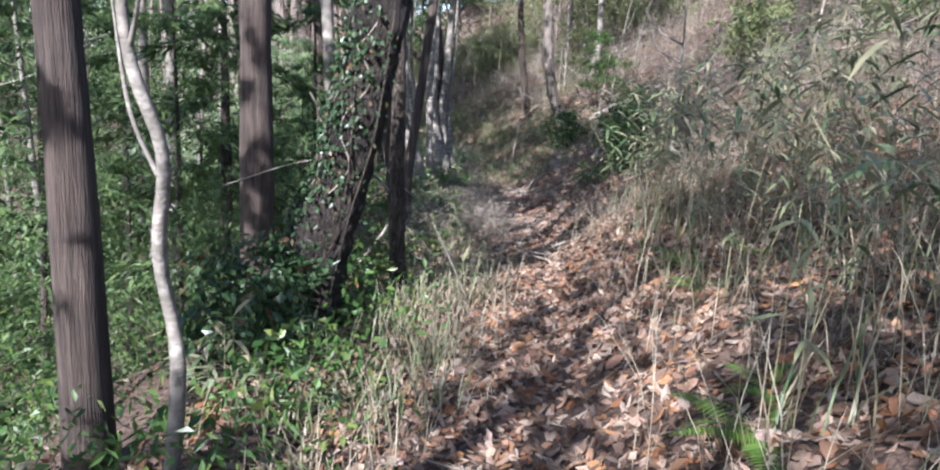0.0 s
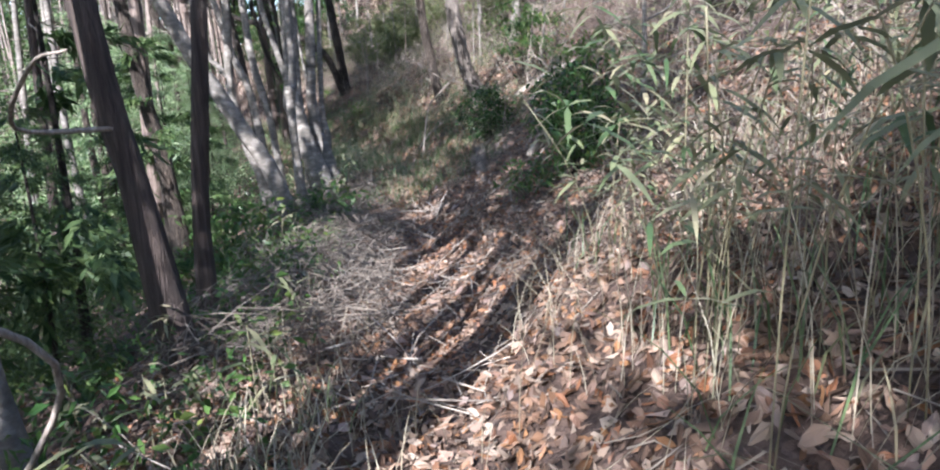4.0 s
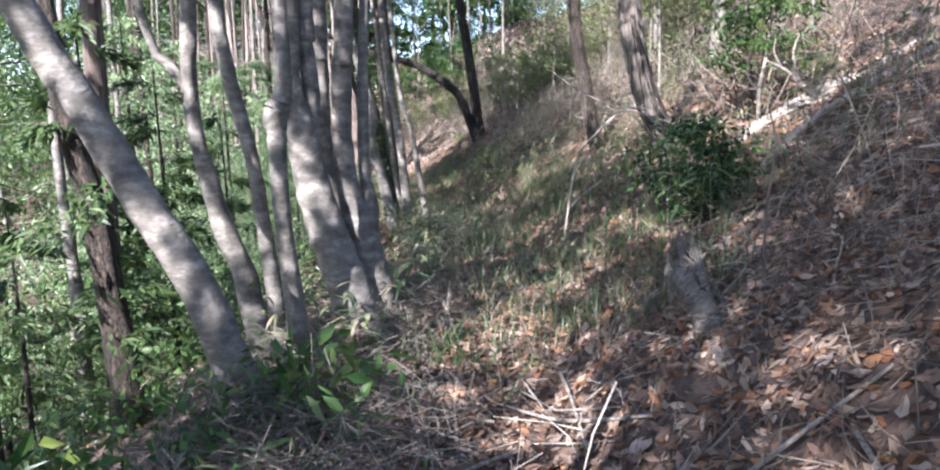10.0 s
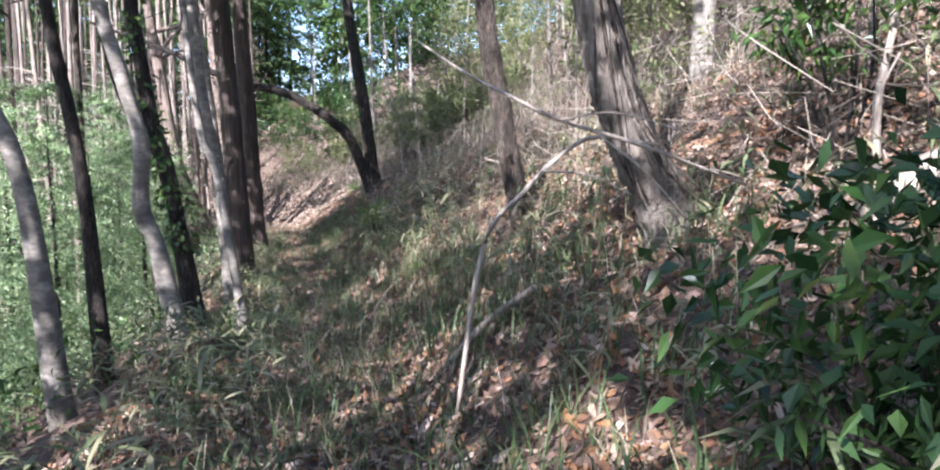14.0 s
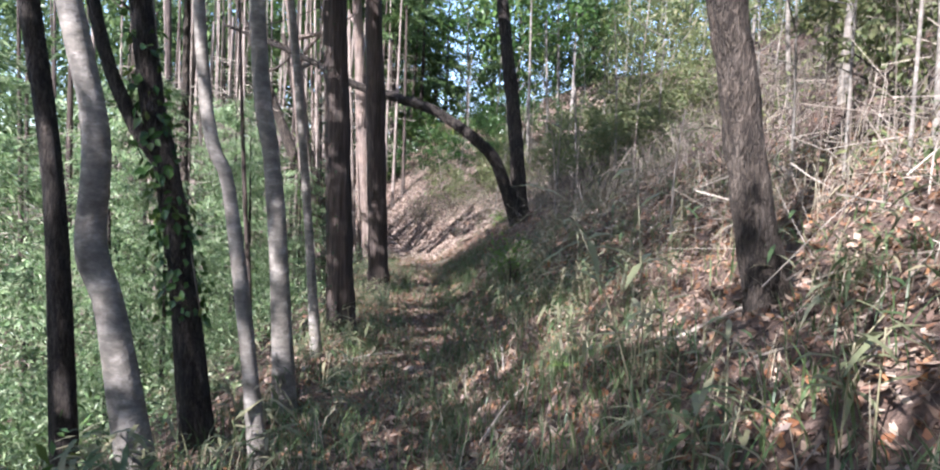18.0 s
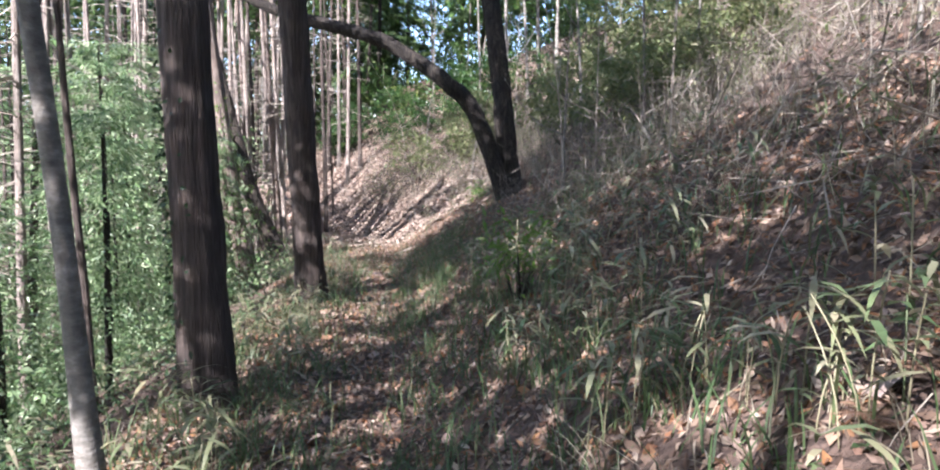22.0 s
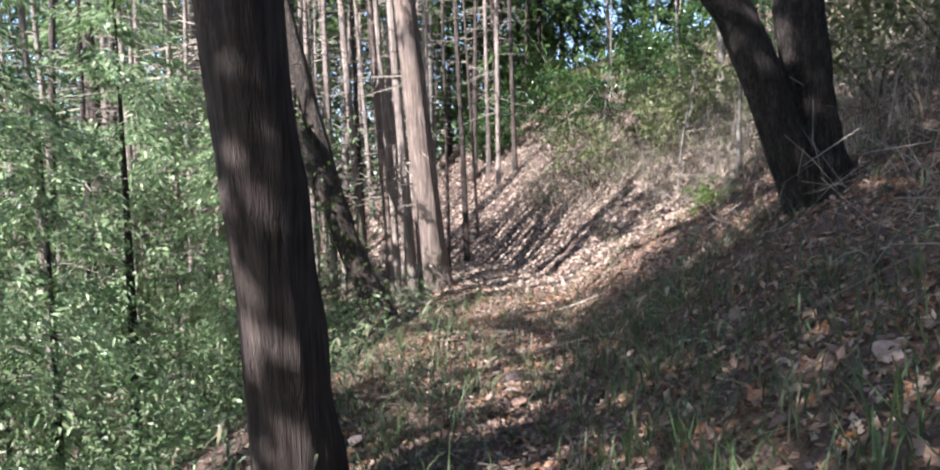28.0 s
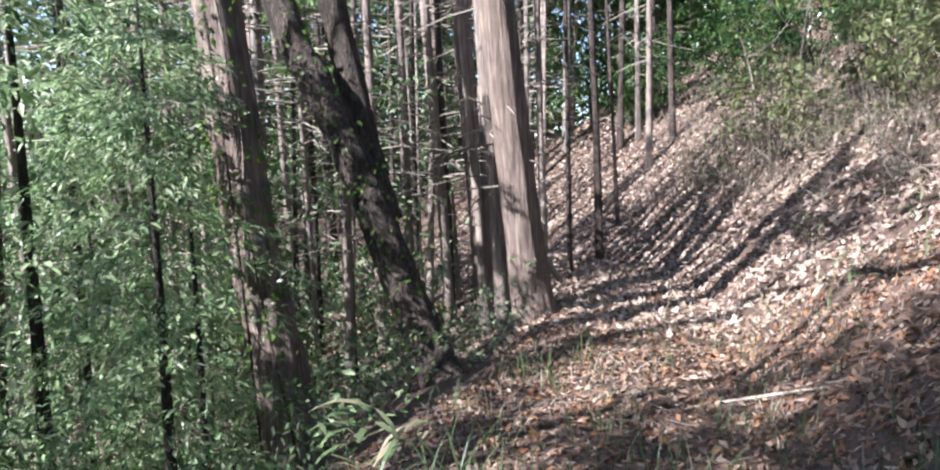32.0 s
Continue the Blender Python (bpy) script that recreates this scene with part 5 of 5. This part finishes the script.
dead_wood("bare_sapling", [[g(3.22, 13.9, -0.04, 0.009), (3.21, 13.9, 0.39, 0.008), (3.25, 13.9, 0.76, 0.006), (3.22, 13.92, 0.95, 0.003)],
                           [(3.25, 13.9, 0.7, 0.004), (3.32, 13.92, 0.86, 0.002)]], M_VINED, "thin bare upright stem in the leaf litter", "sapling", 27)
ROOT = [(3.12, 15.2, 0.09, 0.085), (3.02, 14.8, 0.11, 0.10), (2.97, 14.45, 0.09, 0.085), (2.94, 14.05, 0.05, 0.08), (2.86, 13.6, 0.0, 0.065), (2.8, 13.1, -0.06, 0.05)]
strands = []
for k in range(16):
    r0 = np.random.default_rng(1600 + k)
    turn, way, thick = r0.uniform(0.1, 3.2), r0.choice([-0.5, 0.5, 0.25]), r0.uniform(0.006, 0.017)
    strands.append([g(x + math.cos(turn + way * q + r0.normal() * 0.12) * (r + 0.002), y + r0.normal() * 0.03, up + max(math.sin(turn + way * q), -0.2) * (r + 0.002), thick * (1 - 0.1 * q)) for q, (x, y, up, r) in enumerate(ROOT)])
strands.append([g(3.0, 14.85, 0.2, 0.03), g(2.94, 14.74, 0.32, 0.022), g(2.97, 14.66, 0.4, 0.008)])
dead_wood("exposed_root", [[g(*q) for q in ROOT]] + strands, M_VINED, "weathered grey root with stringy split wood", "root", 7, 18, 0.16, M_VINED)
dead_wood("dead_vine", [[(2.44, 17.95, 1.44, 0.004), (2.62, 17.6, 1.26, 0.006), (2.79, 17.4, 1.14, 0.008), (2.96, 17.4, 1.06, 0.008), (3.3, 17.5, 0.97, 0.008), (3.85, 17.7, 0.80, 0.007)],
                        [(2.96, 17.4, 1.06, 0.004), (3.15, 17.3, 1.08, 0.0035), (3.4, 17.2, 1.0, 0.003)], [(3.1, 17.43, 1.02, 0.006), (3.3, 17.4, 0.86, 0.005), (3.45, 17.35, 0.68, 0.003)]], M_DEAD, "long pale dead branch arching over the bank", seed=8)
dead_wood("dead_branch", [[(2.62, 18.36, hz(2.62, 18.36) - 0.02, 0.014), (2.77, 18.4, 0.46, 0.014), (3.0, 18.45, 0.76, 0.013), (3.25, 18.5, 0.98, 0.012), (3.42, 18.52, 1.04, 0.010), (3.75, 18.55, 1.0, 0.007)],
                          [(3.1, 18.47, 0.86, 0.008), (3.3, 18.3, 0.84, 0.006), (3.5, 18.2, 0.74, 0.003)]], M_DEAD, "crooked pale stick leaning on the bank", seed=9)
dead_wood("dead_stalk", [[(3.4, 24.5, hz(3.4, 24.5) - 0.04, 0.012), (3.4, 24.5, 1.1, 0.011), (3.46, 24.5, 1.7, 0.007)]], M_DEAD, "upright pale dead stalk on the bank", seed=10)
dead_wood("dead_branch", [[g(2.55, 19.3, 0.02, 0.018), (2.85, 19.0, hz(2.85, 19.0) + 0.12, 0.02), (3.1, 18.7, hz(3.1, 18.7) + 0.16, 0.015)]], M_DEAD, "pale broken branch lying on the trail's edge", seed=11)
dead_wood("dead_pole", [[g(-4.1, 42.6, 0.02, 0.045), (-4.6, 42.3, -0.3, 0.04), (-5.4, 41.9, 0.5, 0.03)]], M_DEAD, "pale fallen pole caught between trunks", "pole", 13)
dead_wood("pale_sapling", [[(-0.93, 2.85, hz(-0.93, 2.85) - 0.05, 0.034), (-0.88, 2.87, 0.3, 0.03), (-0.94, 2.85, 0.75, 0.027), (-0.92, 2.85, 1.15, 0.026), (-1.03, 2.82, 1.6, 0.022), (-1.05, 2.8, 2.6, 0.016)],
                           [(-0.93, 2.85, 1.05, 0.012), (-1.05, 2.9, 1.3, 0.009), (-1.12, 2.95, 1.7, 0.004)], [(-1.02, 2.82, 1.5, 0.010), (-0.94, 2.75, 1.8, 0.007), (-0.9, 2.7, 2.3, 0.003)]], M_GREY, "pale bare stem beside the trail", "sapling", 14)
dead_wood("dead_branch", [[(-0.5, 7.3, hz(-0.5, 7.3) + 0.05, 0.013), (-0.1, 7.0, 0.25, 0.014), (-0.55, 6.4, 0.85, 0.012), (-0.8, 6.1, 1.3, 0.008)]], M_DEAD, "pale fallen branch leaning on the downhill edge", seed=15)
dead_wood("dead_branch", [[(-0.25, 8.7, 1.0, 0.014), (-0.6, 8.3, 1.05, 0.012), (-0.3, 7.8, 1.35, 0.009), (-0.05, 7.5, 1.4, 0.004)]], M_DEAD, "crooked dead side branch over the downhill edge", seed=16)
dead_wood("dead_branch", [[(-0.42, 6.3, 1.1, 0.004), (-0.13, 6.04, 0.68, 0.007), (0.18, 5.8, 0.42, 0.008), (0.55, 5.54, hz(0.55, 5.54) + 0.03, 0.008)]], M_VINED, "bare grey-brown branch leaning down onto the trail's edge", seed=17)
dead_wood("dead_branch", [[(-0.2, 6.6, 1.0, 0.003), (-0.5, 6.5, 0.78, 0.005), (-0.95, 6.3, 0.7, 0.006), (-1.5, 6.2, 0.5, 0.006)]], M_DEAD, "thin pale dead branch caught among trunks", seed=18)
for n in range(34):
    x, y = along_trail(np.random.default_rng(700 + n), 1, *((-1.5, 1.6, 9, 16) if n < 18 else (-1.8, 3.5, 16, 42)))
    a = np.random.default_rng(730 + n).uniform(0, 6.28)
    ln = np.random.default_rng(760 + n).uniform(0.25, 0.6)
    x, y = float(x[0]), float(y[0])
    dead_wood("fallen_stick", [[g(x - ln * math.cos(a), y - ln * math.sin(a), 0.02, 0.009), g(x, y + 0.05, 0.05, 0.011), g(x + ln * math.cos(a), y + ln * math.sin(a), 0.025, 0.006)]],
              M_DEAD, "weathered grey stick lying in the leaf litter", "stick", 300 + n, 6)


# ---- climbers ----
def climber(name, line, count, mat, label, seed, low=0.0, high=1.0, facing=None, leaf=0.06):
    """Leaves over a trunk's surface, held a little off the bark."""
    r0 = np.random.default_rng(seed)
    p = smooth_line(line, 12)
    i = r0.integers(int(low * (len(p) - 1)), max(int(high * (len(p) - 1)), 1), count)
    ang = r0.uniform(0, 6.28, count) if facing is None else r0.normal(facing, 0.6, count)
    out = np.stack([np.cos(ang), np.sin(ang), np.zeros(count)], 1)
    at = p[i, :3] + out * (p[i, 3] * 1.1 + r0.uniform(0.0, 0.09, count) ** 1.3)[:, None] + r0.normal(size=(count, 3)) * np.array([0.01, 0.01, 0.08])
    way = unit(r0.normal(size=(count, 3)) * 0.6 + np.array([0, 0, -0.7]) + out * 0.4)
    v, f = blades(at, way, np.cross(way, out), leaf * r0.uniform(0.6, 1.4, count), leaf * 0.75 * r0.uniform(0.6, 1.3, count), 0.1)
    base = np.array(p[int(low * (len(p) - 1)), :3])
    top = thing(name, base, label, "ivy")
    part("foliage", raw_mesh("foliage", v - base, f, mat), top)
    a = r0.uniform(0, 6.28) if facing is None else facing
    q = p[int(low * (len(p) - 1)) : max(int(high * (len(p) - 1)), 4) : 3].copy()
    turn = a + 0.35 * np.sin(np.arange(len(q)) * 0.9 + seed)
    q[:, :3] += np.stack([np.cos(turn), np.sin(turn), 0 * turn], 1) * (q[:, 3:4] + 0.004) - base
    q[:, 3] = 0.006
    part("stem", raw_mesh("stem", *tube(q, 5, 2, 0.05, 0, seed), M_TWIG, True), top)
    return top


climber("ivy", IVY_OAK, 1100, M_IVY, "dark ivy leaves climbing an oak trunk", 1, 0.1, 0.78, 3.5, 0.038)
climber("ivy", IVY_OAK, 160, M_IVY, "ivy leaves scattered over an oak trunk", 6, 0.28, 0.78, 4.6, 0.036)
climber("ivy", [(-0.39, 27.43, -1, 0.20), (-0.47, 27.44, 0.4, 0.17), (-0.58, 27.46, 2.4, 0.16), (-0.9, 27.5, 8, 0.10)], 650, M_IVY, "small ivy leaves along one side of a cedar trunk", 2, 0.0, 0.75, math.pi, 0.045)
climber("ivy", [(-3.85, 37.2, -1.8, 0.22), (-4.24, 37.2, -0.08, 0.185), (-4.47, 37.2, 1.71, 0.175), (-5.1, 37.2, 6.5, 0.11)], 500, M_BRIGHT, "sunlit creeper leaves on a cedar trunk", 3, 0.1, 0.75, None, 0.06)
climber("ivy", [(0.2, 22.4, -0.8, 0.10), (0.04, 22.4, 0.28, 0.085), (-0.25, 22.4, 1.84, 0.07), (-0.7, 22.4, 6, 0.04)], 450, M_BROAD, "leafy creeper on a dark sapling", 4, 0.3, 0.8, None, 0.07)
climber("ivy", [(-3.62, 38.9, -1.6, 0.21), (-4.62, 39.0, 0.31, 0.175), (-5.6, 39.0, 2.13, 0.155)], 350, M_BRIGHT, "creeper leaves along a leaning trunk", 5, 0.0, 1.0, None, 0.06)
shrub(-0.95, 4.6, (0.45, 0.42, 0.5), 2000, M_IVY, "mound of ivy and dry leaves at the oak's foot", 50, 0.075, 0.05)
for n, (line, r) in enumerate((([(-0.5, 4.86, -0.1), (-0.38, 4.9, 0.5), (-0.22, 4.94, 1.1), (-0.12, 4.96, 1.9)], 0.010), ([(-0.85, 4.75, -0.2), (-0.52, 4.88, 0.25), (-0.4, 4.92, 0.7), (-0.36, 4.95, 1.5)], 0.008),
                               ([(-4.0, 36.95, -1.6), (-4.15, 36.95, 0.2), (-4.4, 36.98, 2.0)], 0.015), ([(-3.7, 37.0, -1.6), (-4.0, 36.95, 0), (-4.2, 36.98, 1.8)], 0.01))):
    dead_wood("vine", [[(*q, r * 0.7) for q in line]], M_OAK, "pale dead vine hanging against a trunk", "vine", 60 + n, 6)


for n in range(14):
    r0 = np.random.default_rng(1500 + n)
    off, front, r = r0.uniform(-0.16, 0.16), r0.uniform(0.10, 0.16), r0.uniform(0.004, 0.009)
    dead_wood("vine", [[(x + off * (1.2 - 0.3 * k) + r0.normal() * 0.025, y - front, z + r0.normal() * 0.03, r) for k, (x, y, z, _) in enumerate(GNARLED[1:6])]],
              M_VINED if n % 3 else M_OAK, "thin dead vine hanging down a gnarled trunk", "vine", 1520 + n, 5)
for n in range(6):
    r0 = np.random.default_rng(1540 + n)
    x, y = 3.05 + r0.uniform(-0.2, 0.35), r0.uniform(13.4, 15.6)
    dead_wood("vine", [[g(x + r0.normal() * 0.05, y, 0.02, 0.006), g(x + r0.normal() * 0.12, y + 0.35, r0.uniform(0.03, 0.12), 0.005), g(x + r0.normal() * 0.12, y + 0.75, r0.uniform(0.03, 0.12), 0.0045), g(x + r0.normal() * 0.15, y + 1.1, 0.02, 0.004)]],
              M_DEAD if n % 2 else M_OAK, "loose dead vine over a rotten stump", "vine", 1560 + n, 5)


# ---- ferns ----
def fern(x, y, size, seed, mat=None, label="bright green fern with arching fronds in the leaf litter"):
    r0 = np.random.default_rng(seed)
    top = thing("fern", (x, y, hz(x, y)), label, "fern", "ferns beside the trail")
    for k in range(6):
        a = k * 1.05 + r0.uniform(-0.3, 0.3)
        out = np.array([math.cos(a), math.sin(a), 0])
        u = np.linspace(0.12, 1, 22)
        ln = size * r0.uniform(0.8, 1.15)
        c = out * (ln * u)[:, None] + np.array([0, 0, 1]) * (ln * (0.75 * u - 0.62 * u**2))[:, None]
        side = np.array([-out[1], out[0], 0])
        w = ln * 0.24 * np.sin(np.pi * np.clip(u, 0, 1) ** 0.8) + 0.008
        at = np.vstack([c, c])
        sd = np.vstack([np.tile(side, (22, 1)), np.tile(-side, (22, 1))])
        way = sd + out * 0.35 - np.array([0, 0, 0.15])
        v, f = blades(at, way, np.tile(out, (44, 1)), np.concatenate([w, w]), ln * 0.045, 0.1)
        part("frond", raw_mesh("frond", v, f, mat or M_BRIGHT), top)


for n, (x, y, w) in enumerate(((1.35, 2.35, 0.36), (1.55, 2.7, 0.3), (2.15, 5.2, 0.34), (2.5, 5.0, 0.28), (1.95, 4.6, 0.24), (2.6, 22.9, 0.25))):
    fern(x, y, w, n)
r9 = np.random.default_rng(2100)
for n in range(26):
    x, y = along_trail(r9, 1, *((0.5, 2.4, 5.5, 13) if n < 16 else (0.7, 3.0, 19, 31)))
    fern(float(x[0]), float(y[0]), r9.uniform(0.10, 0.2), 2110 + n, M_BRACKEN, "collapsed russet clump of dead bracken on the bank")


# ---- single leaves lying on top ----
def single_leaves():
    r0 = np.random.default_rng(5)
    shapes = []
    for k in range(5):
        rows = []
        for u, w in ((0, 0.02), (0.2, 0.3), (0.45, 0.42), (0.7, 0.33), (0.88, 0.16), (1.0, 0.0)):
            lift = 0.12 * math.sin(3 * u + k) + 0.05 * u
            rows += [(u - 0.5, w * (1 + 0.15 * math.sin(9 * u + k)), lift + 0.18 * w * (1 if k % 2 else -0.6)), (u - 0.5, 0, lift), (u - 0.5, -w * (1 + 0.15 * math.cos(8 * u + k)), lift + 0.2 * w * (1 if k % 3 else -0.5))]
        f = [(3 * q + j, 3 * q + j + 1, 3 * q + j + 4, 3 * q + j + 3) for q in range(5) for j in range(2)]
        shapes.append(raw_mesh("fallen_leaf", np.array(rows), np.array(f), M_SINGLE, True))
    x, y = along_trail(r0, 300, -0.9, 1.7, 0.8, 36)
    up = slope_normals(x, y)
    for n in range(300):
        ob = tagged(new("fallen_leaf", shapes[n % 5]), "large curled dry oak leaf lying on the litter", "leaf", "fallen leaves on the trail")
        z = Vector(up[n] + r0.normal(size=3) * 0.2).normalized()
        ob.matrix_basis = Matrix.Translation((x[n], y[n], hz(x[n], y[n]) + 0.022)) @ z.to_track_quat("Z", "Y").to_matrix().to_4x4() @ pose(0, 0, 0, 0, 0, r0.uniform(0, 360)) @ Matrix.Scale(r0.uniform(0.08, 0.14), 4)


def single_material():
    m, nt, b = shader("large_fallen_leaf", 0.7)
    o = nt.nodes.new("ShaderNodeObjectInfo")
    r = ramp(nt, [(0.13, 0.085, 0.065), (0.32, 0.24, 0.19), (0.36, 0.29, 0.25), (0.24, 0.14, 0.09), (0.34, 0.26, 0.20), (0.31, 0.15, 0.07)])
    nt.links.new(o.outputs["Random"], r.inputs[0])
    n = noise_tex(nt, 6, 4)
    r2 = ramp(nt, [(0.55, 0.5, 0.48), (1.15, 1.1, 1.05)])
    nt.links.new(n.outputs[0], r2.inputs[0])
    nt.links.new(mixed(nt, 1.0, r.outputs[0], r2.outputs[0], "MULTIPLY"), b.inputs["Base Color"])
    bumped(nt, b, n.outputs[0], 0.4, 0.05)
    return m


M_SINGLE = single_material()
single_leaves()
